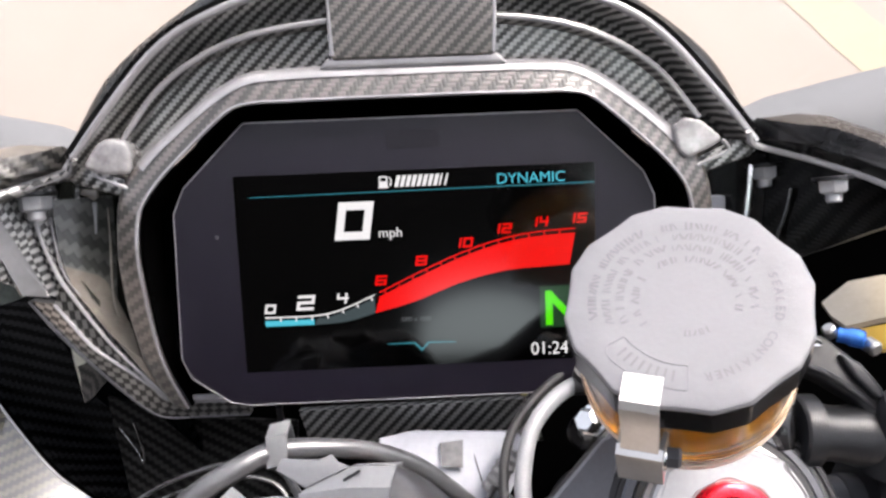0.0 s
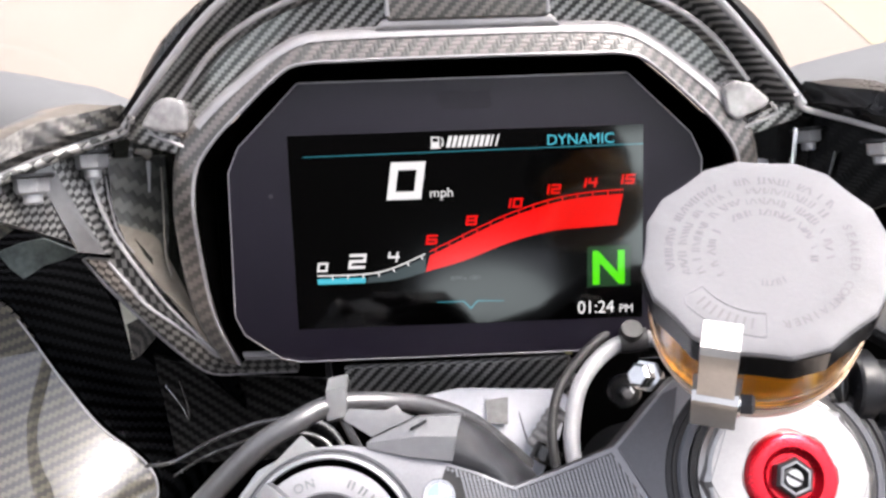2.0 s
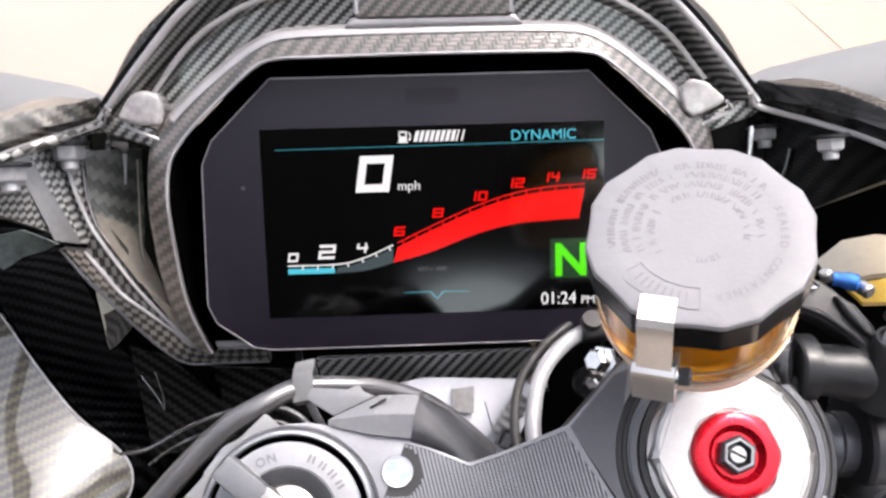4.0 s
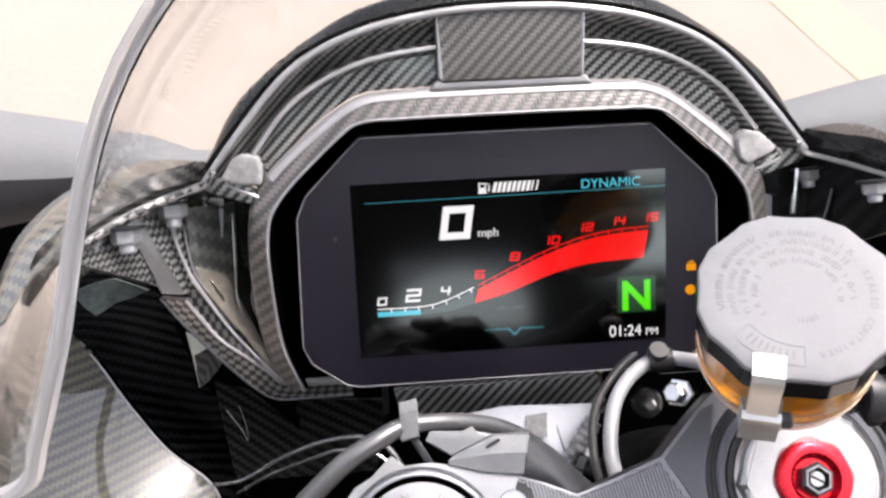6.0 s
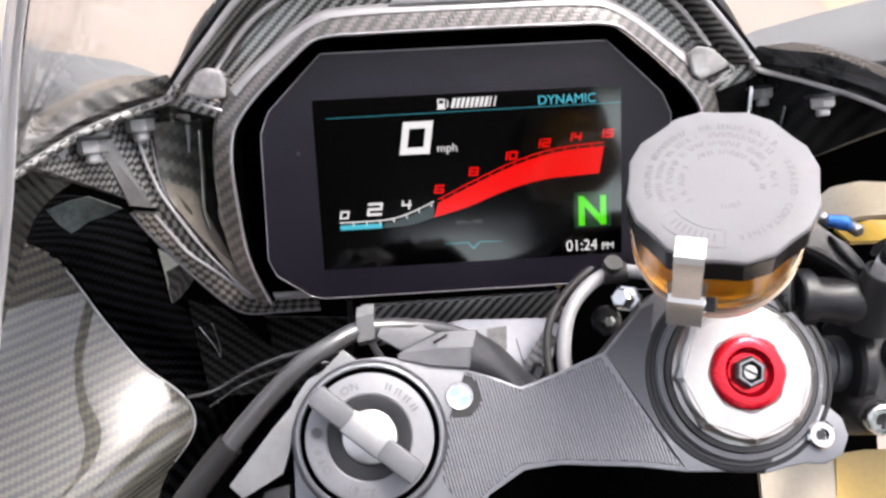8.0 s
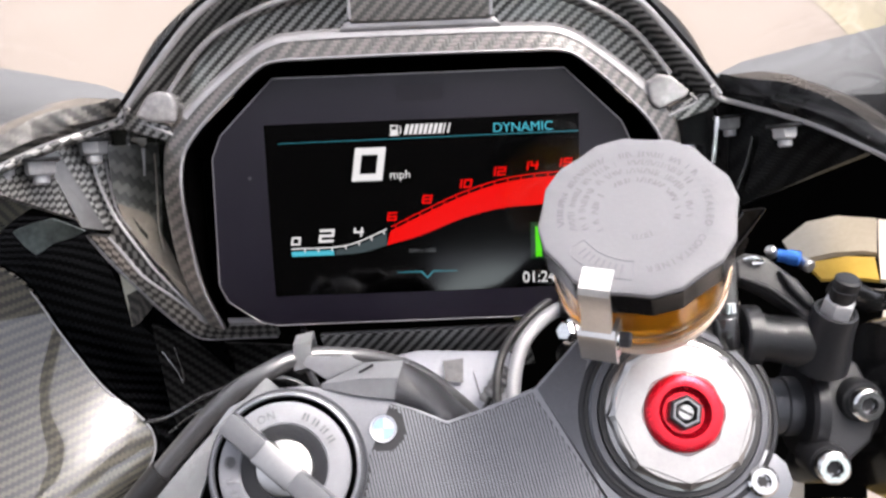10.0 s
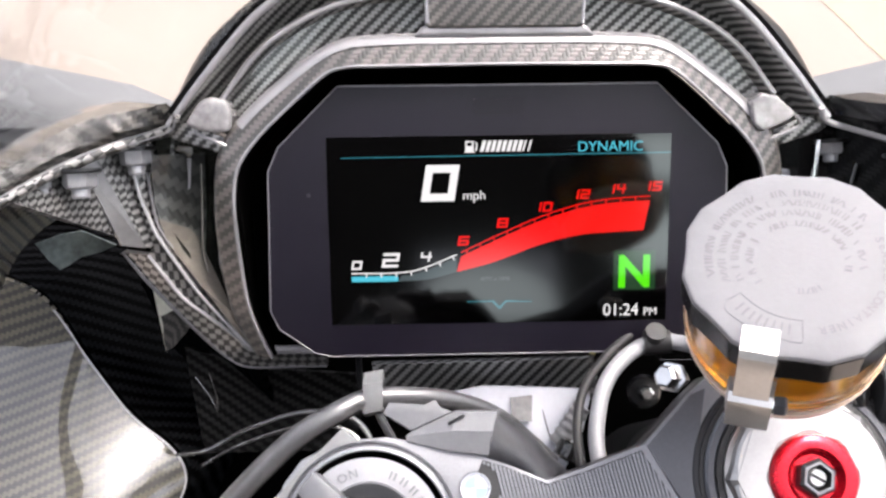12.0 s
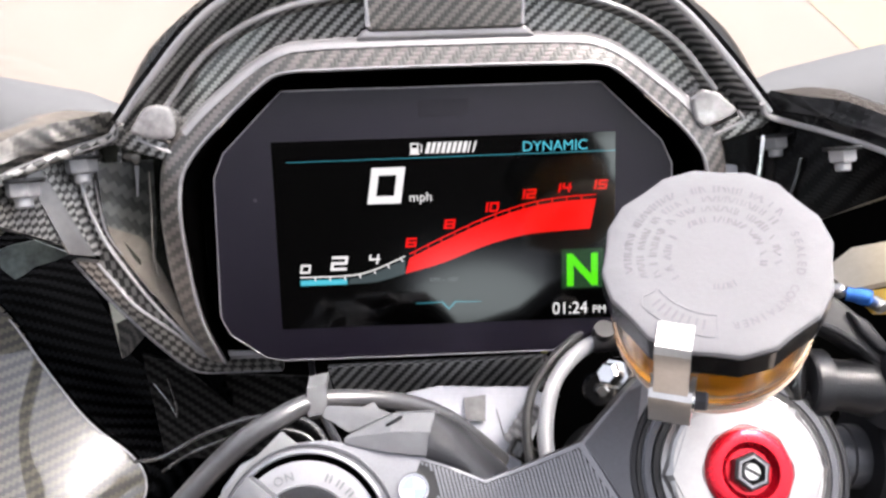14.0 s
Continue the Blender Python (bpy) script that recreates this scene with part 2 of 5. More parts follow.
SCREENPLASTIC = clear("windscreen_plastic", (0.97, 0.975, 0.975), 0.0, ior=1.12)
EDGEPLASTIC = clear("windscreen_edge", (0.90, 0.91, 0.93), 0.35, ior=1.18, tint_weight=0.75)
CONCRETE = surface("pale_concrete", (0.275, 0.232, 0.198), (0.33, 0.283, 0.244), rough=0.85, grain=60, stain=1.3, bump=0.3)
PAINT = surface("worn_yellow_paint", (0.30, 0.262, 0.205), (0.355, 0.312, 0.215), rough=0.8, grain=60, stain=4)
# Near-black of the added wall, to darken what the screen reflects.
BLOCKER_DARK = surface("reflection_black", (0.003, 0.003, 0.003), (0.006, 0.006, 0.006), rough=0.9, grain=30, stain=0.7)
G_WHITE, G_RED, G_CYAN = glow("lit_white", (1, 1, 1), 1.0), glow("lit_red", (1.0, 0.004, 0.002), 1.0), glow("lit_cyan", (0.10, 0.72, 0.90), 0.85)
G_GREEN, G_GREY, G_DIM = glow("lit_green", (0.10, 1.0, 0.0), 0.9), glow("lit_grey", (0.10, 0.14, 0.15), 0.6), glow("lit_dim", (0.02, 0.10, 0.03), 0.5)
G_AMBER, G_TEAL, G_FAINT = glow("lit_amber", (1.0, 0.38, 0.0), 0.8), glow("lit_teal", (0.05, 0.34, 0.42), 0.8), glow("lit_faint", (0.35, 0.38, 0.4), 0.35)

# ---- building helpers ----
YOKE = DASH @ pose(0, -0.0996, -0.0696, 66, 0, 0)
BASE = {}


def V(x, y, z):
    return Vector((x, y, z)) / 1000


def thing(name, where, base, label, category, group="", kind=""):
    """An Empty at the thing's base; its parts are given in the axes of 'where', in metres."""
    ob = new(name)
    ob.empty_display_size = 0.02
    ob.matrix_world = where @ Matrix.Translation(base)
    BASE[ob.name] = Vector(base)
    return tagged(ob, label, category, group, kind)


def finish(me, mat, angle=35):
    laid = "weave" in me.uv_layers
    layer = me.uv_layers["weave"] if laid else me.uv_layers.new(name="weave")
    co = np.empty(len(me.vertices) * 3)
    me.vertices.foreach_get("co", co)
    co = co.reshape(-1, 3)
    uv = np.zeros((len(me.loops), 2))
    for p in me.polygons:
        n = [abs(k) for k in p.normal]
        a = n.index(max(n))
        i, j = ((1, 2), (0, 2), (0, 1))[a]
        for k in p.loop_indices:
            c = co[me.loops[k].vertex_index]
            uv[k] = c[i], c[j]
    if not laid:
        layer.data.foreach_set("uv", uv.ravel())
    me.polygons.foreach_set("use_smooth", [True] * len(me.polygons))
    me.set_sharp_from_angle(angle=radians(angle))
    me.materials.append(mat)


def part(name, bm, mat, parent, label="", angle=35, recalc=True):
    base = BASE[parent.name]
    if recalc:
        bmesh.ops.recalc_face_normals(bm, faces=bm.faces)
    bmesh.ops.translate(bm, verts=bm.verts, vec=-base)
    me = bpy.data.meshes.new(name)
    bm.to_mesh(me)
    bm.free()
    finish(me, mat, angle)
    ob = new(name, me)
    ob.parent = parent
    BASE[ob.name] = base
    return tagged(ob, label)


def soften(bm, width, segments=2, angle=30):
    edges = [e for e in bm.edges if len(e.link_faces) == 2 and e.calc_face_angle(0) > radians(angle)]
    bmesh.ops.bevel(bm, geom=edges, offset=width, segments=segments, affect="EDGES", profile=0.6, clamp_overlap=True)
    return bm


def prism(outline, d0, d1, axis="y", bevel=0.0, segments=2):
    """Outline in the plane across 'axis' (x,z for y; x,y for z; y,z for x), from depth d0 to d1. Millimetres."""
    bm = bmesh.new()
    put = {"y": lambda a, b, d: V(a, d, b), "z": lambda a, b, d: V(a, b, d), "x": lambda a, b, d: V(d, a, b)}[axis]
    lo = [bm.verts.new(put(a, b, d0)) for a, b in outline]
    hi = [bm.verts.new(put(a, b, d1)) for a, b in outline]
    bm.faces.new(lo), bm.faces.new(hi[::-1])
    k = len(outline)
    for i in range(k):
        bm.faces.new((lo[i], hi[i], hi[(i + 1) % k], lo[(i + 1) % k]))
    bmesh.ops.recalc_face_normals(bm, faces=bm.faces)
    if bevel:
        soften(bm, bevel / 1000, segments)
    return bm


def box(centre, size, turn=(0, 0, 0), bevel=0.0):
    bm = bmesh.new()
    m = pose(*(k / 1000 for k in centre), *turn) @ Matrix.Diagonal((*(k / 1000 for k in size), 1))
    bmesh.ops.create_cube(bm, size=1, matrix=m)
    if bevel:
        soften(bm, bevel / 1000)
    return bm


def grip_edge(a):
    """Share of the radius at an angle: eight short ridges with long, slightly hollow flats between them."""
    off = abs((math.degrees(a) + 2.9 + 22.5) % 45 - 22.5)
    if off < 8.5:
        return math.cos(radians(8.5)) / math.cos(radians(off))
    return math.cos(radians(14)) / math.cos(radians(22.5 - off)) - 0.010 * math.sin(math.pi * (off - 8.5) / 28)


def lathe(profile, centre=(0, 0, 0), axis=(0, 0, 1), segments=48, lobes=0, depth=0.0, phase=0.0, facets=0, grips=False):
    """Profile of (radius, height) in millimetres, turned round the axis. lobes, depth: a scalloped edge."""
    bm = bmesh.new()
    m = Matrix.Translation(Vector(centre) / 1000) @ Vector(axis).to_track_quat("Z", "Y").to_matrix().to_4x4()
    rings = []
    for r, h in profile:
        if r <= 0:
            rings.append([bm.verts.new(m @ V(0, 0, h))])
            continue
        ring = []
        for i in range(segments):
            a = 2 * math.pi * i / segments + phase
            k = r * (1 - depth * (0.5 - 0.5 * math.cos(lobes * a)) ** 2) if lobes else r
            if grips:
                k = r * grip_edge(a)
            if facets:
                k = r * min(1.0, 1.003 * math.cos(math.pi / facets) / math.cos((a % (2 * math.pi / facets)) - math.pi / facets))
            ring.append(bm.verts.new(m @ V(k * math.cos(a), k * math.sin(a), h)))
        rings.append(ring)
    for a, b in zip(rings, rings[1:]):
        for i in range(segments):
            j = (i + 1) % segments
            q = [a[i % len(a)], a[j % len(a)], b[j % len(b)], b[i % len(b)]]
            q = list(dict.fromkeys(q))
            if len(q) > 2:
                bm.faces.new(q)
    for ring in (rings[0], rings[-1]):
        if len(ring) > 2:
            bm.faces.new(ring)
    bmesh.ops.recalc_face_normals(bm, faces=bm.faces)
    return bm


def glide(points, steps):
    """A smooth line through points (Catmull-Rom)."""
    p = [Vector(k) for k in points]
    p = [2 * p[0] - p[1], *p, 2 * p[-1] - p[-2]]
    out = []
    for i in range(1, len(p) - 2):
        for s in range(steps):
            t = s / steps
            a, b, c, d = p[i - 1:i + 3]
            out.append(0.5 * (2 * b + (c - a) * t + (2 * a - 5 * b + 4 * c - d) * t * t + (3 * b - a - 3 * c + d) * t ** 3))
    return [*out, p[-2]]


def even(points, count):
    """count points at even spacing along a line."""
    p = [Vector(k) for k in points]
    run = [0.0]
    for a, b in zip(p, p[1:]):
        run.append(run[-1] + (b - a).length)
    out, j = [], 0
    for i in range(count):
        d = run[-1] * i / (count - 1)
        while j < len(p) - 2 and run[j + 1] < d:
            j += 1
        out.append(p[j].lerp(p[j + 1], (d - run[j]) / max(1e-9, run[j + 1] - run[j])))
    return out


def tube(points, radius, steps=8, sides=12, flat=1.0):
    """A round sheath along a smooth line, in millimetres; radius a number or one for each point."""
    line = glide([V(*p) for p in points], steps)
    many = radius if isinstance(radius, (list, tuple)) else [radius] * len(points)
    bm, rings = bmesh.new(), []
    side = Vector((0.3, 0.2, 1.0))
    for i, p in enumerate(line):
        way = (line[min(i + 1, len(line) - 1)] - line[max(i - 1, 0)]).normalized()
        a = (side - way * side.dot(way)).normalized()
        b = way.cross(a)
        side = a
        k = i / steps
        j = min(int(k), len(many) - 2)
        r = (many[j] + (many[j + 1] - many[j]) * (k - j)) / 1000
        rings.append([bm.verts.new(p + a * (r * math.cos(t)) + b * (r * flat * math.sin(t))) for t in (2 * math.pi * s / sides for s in range(sides))])
    for a, b in zip(rings, rings[1:]):
        for s in range(sides):
            bm.faces.new((a[s], a[(s + 1) % sides], b[(s + 1) % sides], b[s]))
    bm.faces.new(rings[0]), bm.faces.new(rings[-1][::-1])
    return bm


def loft(lines, closed=True):
    """Skin between lines of equal length; closed: the last line joins the first, and both ends are capped."""
    bm = bmesh.new()
    cloth = bm.loops.layers.uv.new("weave")
    rows = [[bm.verts.new(p) for p in line] for line in lines]
    # the cloth is laid along the lines and across them, by length
    mid = lines[len(lines) // 2]
    along = [0.0]
    for p, q in zip(mid, mid[1:]):
        along.append(along[-1] + (q - p).length)
    across = [[0.0] * len(mid)]
    for a, b in zip(lines, [*lines[1:], lines[0]]):
        across.append([k + (q - p).length for k, p, q in zip(across[-1], a, b)])
    pairs = list(zip(rows, rows[1:] + rows[:1])) if closed else list(zip(rows, rows[1:]))
    for j, (a, b) in enumerate(pairs):
        for i in range(len(a) - 1):
            face = bm.faces.new((a[i], a[i + 1], b[i + 1], b[i]))
            for loop, (k, r) in zip(face.loops, ((i, j), (i + 1, j), (i + 1, j + 1), (i, j + 1))):
                loop[cloth].uv = along[k], across[r][k]
    if closed:
        bm.faces.new([r[0] for r in rows]), bm.faces.new([r[-1] for r in rows][::-1])
    bmesh.ops.recalc_face_normals(bm, faces=bm.faces)
    return bm


def flat_cloth(bm):
    """Lay the cloth in one direction over the whole moulding, whatever way its lines run."""
    cloth = bm.loops.layers.uv["weave"]
    for face in bm.faces:
        for loop in face.loops:
            loop[cloth].uv = loop.vert.co.x + 0.5 * loop.vert.co.y, loop.vert.co.z
    return bm


def sheet(lines, thick):
    """A skin with thickness (metres) along its own normals."""
    bm = loft(lines, closed=False)
    bmesh.ops.solidify(bm, geom=list(bm.faces), thickness=thick)
    bmesh.ops.recalc_face_normals(bm, faces=bm.faces)
    return bm


def join(*meshes):
    out = meshes[0]
    for m in meshes[1:]:
        tmp = bpy.data.meshes.new("joined")
        m.to_mesh(tmp)
        m.free()
        out.from_mesh(tmp)
        bpy.data.meshes.remove(tmp)
    return out


def lettering(body, size, x, z, shear=0.0, width=1.0, bold=0.0, align="LEFT", flat=None, lift=0.6):
    """Built-in font as a flat mesh on the screen plane (or on the pose 'flat')."""
    cu = bpy.data.curves.new("lettering", "FONT")
    cu.body, cu.size, cu.shear, cu.align_x, cu.offset = body, size / 1000, shear, align, bold / 1000
    ob = new("lettering", cu)
    me = bpy.data.meshes.new_from_object(ob.evaluated_get(bpy.context.evaluated_depsgraph_get()))
    bpy.data.objects.remove(ob)
    bpy.data.curves.remove(cu)
    bm = bmesh.new()
    bm.from_mesh(me)
    bpy.data.meshes.remove(me)
    m = flat or pose(x / 1000, -lift / 1000, z / 1000, 90, 0, 0)
    bmesh.ops.transform(bm, matrix=m @ Matrix.Diagonal((width, 1, 1, 1)), verts=bm.verts)
    return bm


# squared display digits, as strokes in a cell 0.62 wide and 1 high
STROKES = {"0": "00-60-6A-0A-00", "1": "60-6A", "2": "0A-6A-65-05-00-60", "4": "0A-05-65 5A-50", "5": "6A-0A-05-65-60-00", "6": "6A-0A-00-60-65-05",
           "8": "00-60-6A-0A-00 05-65", "N": "00-0A-60-6A"}


def digit(bm, mark, x, z, h, w, pen, slant, lift):
    for run in STROKES[mark].split():
        pts = [(int(p[0], 16) / 6 * w, int(p[1], 16) / 10 * h) for p in run.split("-")]
        for (a, b), (c, d) in zip(pts, pts[1:]):
            L = math.hypot(c - a, d - b)
            ux, uz = (c - a) / L * pen / 2, (d - b) / L * pen / 2
            q = [(a - ux - uz, b - uz + ux), (a - ux + uz, b - uz - ux), (c + ux + uz, d + uz - ux), (c + ux - uz, d + uz + ux)]
            bm.faces.new([bm.verts.new(V(x + p + slant * r, -lift, z + r)) for p, r in q])


def digits(text, x, z, h, pen, slant=0.18, lift=0.6, ratio=0.8):
    bm = bmesh.new()
    w = h * ratio
    for i, c in enumerate(text):
        digit(bm, c, x + i * (w + pen * 1.8), z, h, w, pen, slant, lift)
    return bm


def plate(points, lift=0.6):
    bm = bmesh.new()
    bm.faces.new([bm.verts.new(V(x, -lift, z)) for x, z in points])
    return bm


def mirrored(points):
    """A line of (x, z) from the left up to the middle, carried over to the right."""
    right = [(-x, z) for x, z in reversed(points) if x < -0.01]
    return [*points, *right]


# ---- the setting ----
def flat_sheet(name, corners, mat, z):
    bm = bmesh.new()
    bm.faces.new([bm.verts.new((x, y, z)) for x, y in corners])
    me = bpy.data.meshes.new(name)
    bm.to_mesh(me)
    bm.free()
    finish(me, mat)
    return new(name, me)


tagged(flat_sheet("ground", [(-400, -400), (400, -400), (400, 400), (-400, 400)], CONCRETE, 0.0), "pale sunlit concrete ground", "ground", kind="structure")
tagged(flat_sheet("road_marking", [(1.02, 1.17), (1.20, 1.17), (0.86, 2.0), (0.72, 2.0)], PAINT, 0.0015), "worn pale yellow painted line on the concrete", "road marking", kind="structure")
# Unseen wall added behind the camera; it darkens the screen's reflections.
bm = bmesh.new()
gaps = [(-0.04, 0.48, 2.25, 2.62), (0.72, 1.20, 2.46, 2.78), (0.72, 1.20, 2.86, 3.20)]
xs = sorted({-4.2, 2.3, *(k for g in gaps for k in g[:2])})
for x0, x1 in zip(xs, xs[1:]):
    z0 = 0.0
    for g in [g for g in gaps if g[0] <= x0 and x1 <= g[1]] + [(0, 0, 3.4, 0)]:
        bmesh.ops.create_cube(bm, size=1, matrix=pose((x0 + x1) / 2, -2.6, (z0 + g[2]) / 2) @ Matrix.Diagonal((x1 - x0, 0.12, g[2] - z0, 1)))
        z0 = g[3]
me = bpy.data.meshes.new("reflection_wall")
bm.to_mesh(me)
bm.free()
finish(me, BLOCKER_DARK)
# Added lamps in the openings, only to put soft reflections on the screen.
for shape, at, size, power in (("ELLIPSE", (0.22, -2.75, 2.435), (0.52, 0.37), 0.8), ("RECTANGLE", (0.98, -2.75, 2.9), (0.5, 0.9), 3.6)):
    lamp = bpy.data.lights.new("reflection_lamp", "AREA")
    lamp.shape, lamp.size, lamp.size_y, lamp.energy, lamp.color = shape, *size, power, (0.84, 1.0, 0.97)
    new("reflection_lamp", lamp).matrix_world = look(at, (at[0], 0, at[2]))
tagged(new("reflection_wall", me), "unseen dark wall added to shape the screen's reflections", "wall", kind="structure")


# ---- instrument ----
def instrument():
    t = thing("instrument_display", DASH, V(0, 20, -54), "black octagonal digital dashboard showing a red rev band", "dashboard")
    face = [(-67, 61), (66, 61), (92, 36), (96.5, 26), (97.5, -34), (94, -42), (80, -53), (73, -54.5), (-73, -54.5), (-80, -53), (-95, -42), (-98.5, -34), (-97, 26), (-92.5, 36)]
    part("housing", prism(face, 0, 26, bevel=1.1, segments=3), BEZEL, t, "satin black-violet bezel")
    part("bezel_edge", tube([(x * 0.994, 0.5, z * 0.994) for x, z in [*face, face[0]]], 0.5, steps=1, sides=8), LACQUER_SHINE, t, "thin painted highlight along the edge")
    s = part("screen", prism([(-72, -40.2), (72, -40.2), (72, 40), (-72, 40)], -0.25, 0.5), GLASS, t, "glossy black glass screen")
    part("sensor_window", prism([(-10.5, 48.5), (10.5, 48.5), (10.5, 55.5), (-10.5, 55.5)], -0.15, 0.5), surface("window_smoke", (0.006, 0.005, 0.008), (0.009, 0.008, 0.011), rough=0.35, ior=1.4), t)
    part("light_sensor", lathe([(0, -0.3), (0.9, -0.3), (0.9, 0.3)], (-80, 0, 16), (0, -1, 0), 12), GLASSDOT, t)
    # fuel gauge
    pump = plate([(-14.6, 33.0), (-10.4, 33.0), (-10.4, 33.5), (-10.8, 33.5), (-10.8, 37.8), (-11.4, 37.8), (-11.4, 35.7), (-13.6, 35.7), (-13.6, 37.2), (-11.4, 37.2), (-11.4, 37.8), (-14.2, 37.8), (-14.2, 33.5), (-14.6, 33.5)])
    pump = join(pump, plate([(-10.2, 34.2), (-9.6, 33.8), (-9.2, 34.2), (-9.2, 36.6), (-10.2, 37.6), (-10.4, 37.2), (-9.7, 36.4), (-9.7, 34.6), (-10.2, 34.8)]))
    part("fuel_symbol", pump, G_WHITE, s, recalc=False)
    for i in range(10):
        x = -8.2 + i * 2.2
        w = 1.5 if i < 8 else 0.7
        part("fuel_bar", plate([(x, 33.3), (x + w, 33.3), (x + w + 1.3, 37.9), (x + 1.3, 37.9)]), G_WHITE, s, recalc=False)
    part("mode_lettering", lettering("DYNAMIC", 6.0, 32.5, 32.9, width=1.02), G_CYAN, s, recalc=False)
    part("header_line", plate([(-66, 31.2), (72, 31.9), (72, 32.3), (-66, 31.5)]), G_TEAL, s, recalc=False)
    # speed
    part("speed_digit", digits("0", -31.2, 14.4, 12.0, 3.3, 0.16, ratio=0.90), G_WHITE, s, recalc=False)
    part("speed_unit", lettering("mph", 5.6, -15.6, 13.3), G_WHITE, s, recalc=False)
    # rev counter
    crest = even(glide([(-63, -17.4, 0), (-43, -17.3, 0), (-32.3, -15.4, 0), (-17.7, -9.5, 0), (0.5, -1.2, 0), (17.4, 5.9, 0), (34.2, 11, 0), (48.7, 13.2, 0), (63.7, 14, 0)], 8), 64)
    foot = even(glide([(-18.2, -17.6, 0), (-1.9, -13.4, 0), (17.5, -6.3, 0), (34.5, -2.4, 0), (49, -1.4, 0), (61.2, -0.8, 0)], 8), 40)
    white = [p for p in crest if p.x < -17.5]
    red = [p for p in crest if p.x >= -17.6]

    def ribbon(a, b, lift=0.6):
        bm = bmesh.new()
        a, b = even(a, 40), even(b, 40)
        va, vb = ([bm.verts.new(V(p.x, -lift, p.y)) for p in k] for k in (a, b))
        for i in range(39):
            bm.faces.new((va[i], vb[i], vb[i + 1], va[i + 1]))
        return bm
    low = lambda line, d: [p - Vector((0, d, 0)) for p in line]
    part("rev_band", ribbon(low(red, 2.0), foot), G_RED, s, "glowing red rev band", recalc=False)
    part("rev_line", ribbon(red, low(red, 0.55)), G_RED, s, recalc=False)
    part("idle_line", ribbon(white, low(white, 0.6)), G_WHITE, s, recalc=False)
    shelf = even(glide([(-43, -21.4, 0), (-30, -20.6, 0), (-18.2, -17.6, 0)], 8), 30)
    part("idle_band", ribbon(low([p for p in white if p.x > -43.5], 1.6), shelf, 0.5), G_GREY, s, recalc=False)
    part("rev_bar", plate([(-63, -21.3), (-43.2, -21.3), (-43.2, -19.0), (-63, -19.0)]), G_CYAN, s, recalc=False)
    for i in range(3, 62, 3):
        p = crest[i]
        n = (crest[i + 1] - p).normalized()
        up = Vector((-n.y, n.x, 0))
        q = [p - n * 0.3 - up * 2, p + n * 0.3 - up * 2, p + n * 0.3, p - n * 0.3]
        part("rev_tick", plate([(k.x, k.y) for k in q], 0.7), G_RED if p.x > -17 else G_WHITE, s, recalc=False)
    for text, x, z, h, m in (("0", -62.6, -15.6, 3.0, G_WHITE), ("2", -49.5, -14.6, 5.0, G_WHITE), ("4", -33.4, -12.6, 3.4, G_WHITE), ("6", -17.4, -5.8, 3.2, G_RED), ("8", -0.8, 1.6, 3.2, G_RED),
                             ("10", 14.0, 8.2, 3.2, G_RED), ("12", 29.8, 13.3, 3.2, G_RED), ("14", 45.0, 15.4, 3.2, G_RED), ("15", 60.2, 16.3, 3.2, G_RED)):
        part("rev_number", digits(text, x, z, h, 0.85 if h < 4 else 1.2, ratio=1.15 if len(text) == 1 else 0.95), m, s, recalc=False)
    part("rev_unit", lettering("RPM x 1000", 2.5, -8.0, -21.6), G_FAINT, s, recalc=False)
    # gear, clock, chevron
    part("gear_box", plate([(48.9, -26.7), (66.9, -26.7), (66.9, -9.5), (48.9, -9.5)], 0.4), G_DIM, s, recalc=False)
    part("gear_letter", lettering("N", 19.4, 50.2, -25.2, width=1.0, bold=0.55), G_GREEN, s, recalc=False)
    part("clock", lettering("01:24", 7.6, 44.6, -37.9, width=0.92), G_WHITE, s, recalc=False)
    part("clock_half", lettering("PM", 4.8, 62.0, -37.9, width=1.0), G_WHITE, s, recalc=False)
    part("chevron", join(plate([(-14, -30.9), (-3, -31.0), (0, -34.3), (0, -33.2), (-2.6, -30.4), (-14, -30.6)]), plate([(14, -31.2), (14, -30.9), (2.6, -30.4), (0, -33.2), (0, -34.3), (3, -31.0)])), G_TEAL, s, recalc=False)
    part("warning_lamp", join(plate([(81.6, -8.4), (86.2, -8.4), (86.2, -5.0), (81.6, -5.0)]), plate([(82.6, -4.6), (85.2, -4.6), (85.2, -3.8), (82.6, -3.8)])), G_AMBER, t, "amber warning symbol", recalc=False)
    part("warning_lamp", lathe([(0, 0.5), (2.4, 0.5), (2.4, 0.1)], (83.6, 0, -17.6), (0, -1, 0), 20), G_AMBER, t, "amber warning symbol")


GLASSDOT = surface("sensor_dot", (0.05, 0.05, 0.055), (0.07, 0.07, 0.075), rough=0.2)
instrument()


# ---- carbon surround of the instrument ----
def arc(control, y, count=72, steps=6, offset=0.0, drop=0.0):
    """A line in the instrument's plane from (x, z) controls, at depth y, pushed outwards by offset; below z=0 it recedes by drop."""
    line = even(glide([Vector((x, z, 0)) for x, z in mirrored(control)], steps), count)
    out = []
    for i, p in enumerate(line):
        way = (line[min(i + 1, count - 1)] - line[max(i - 1, 0)]).normalized()
        q = p + Vector((-way.y, way.x, 0)) * offset
        out.append(V(q.x, y + drop * max(0.0, 10 - q.y), q.y))
    return out


LIP_IN = [(-100, -58), (-107, -36), (-109, -10), (-108.5, 22), (-102, 36), (-86, 52), (-68, 66.5), (-55, 68), (0, 68.5)]
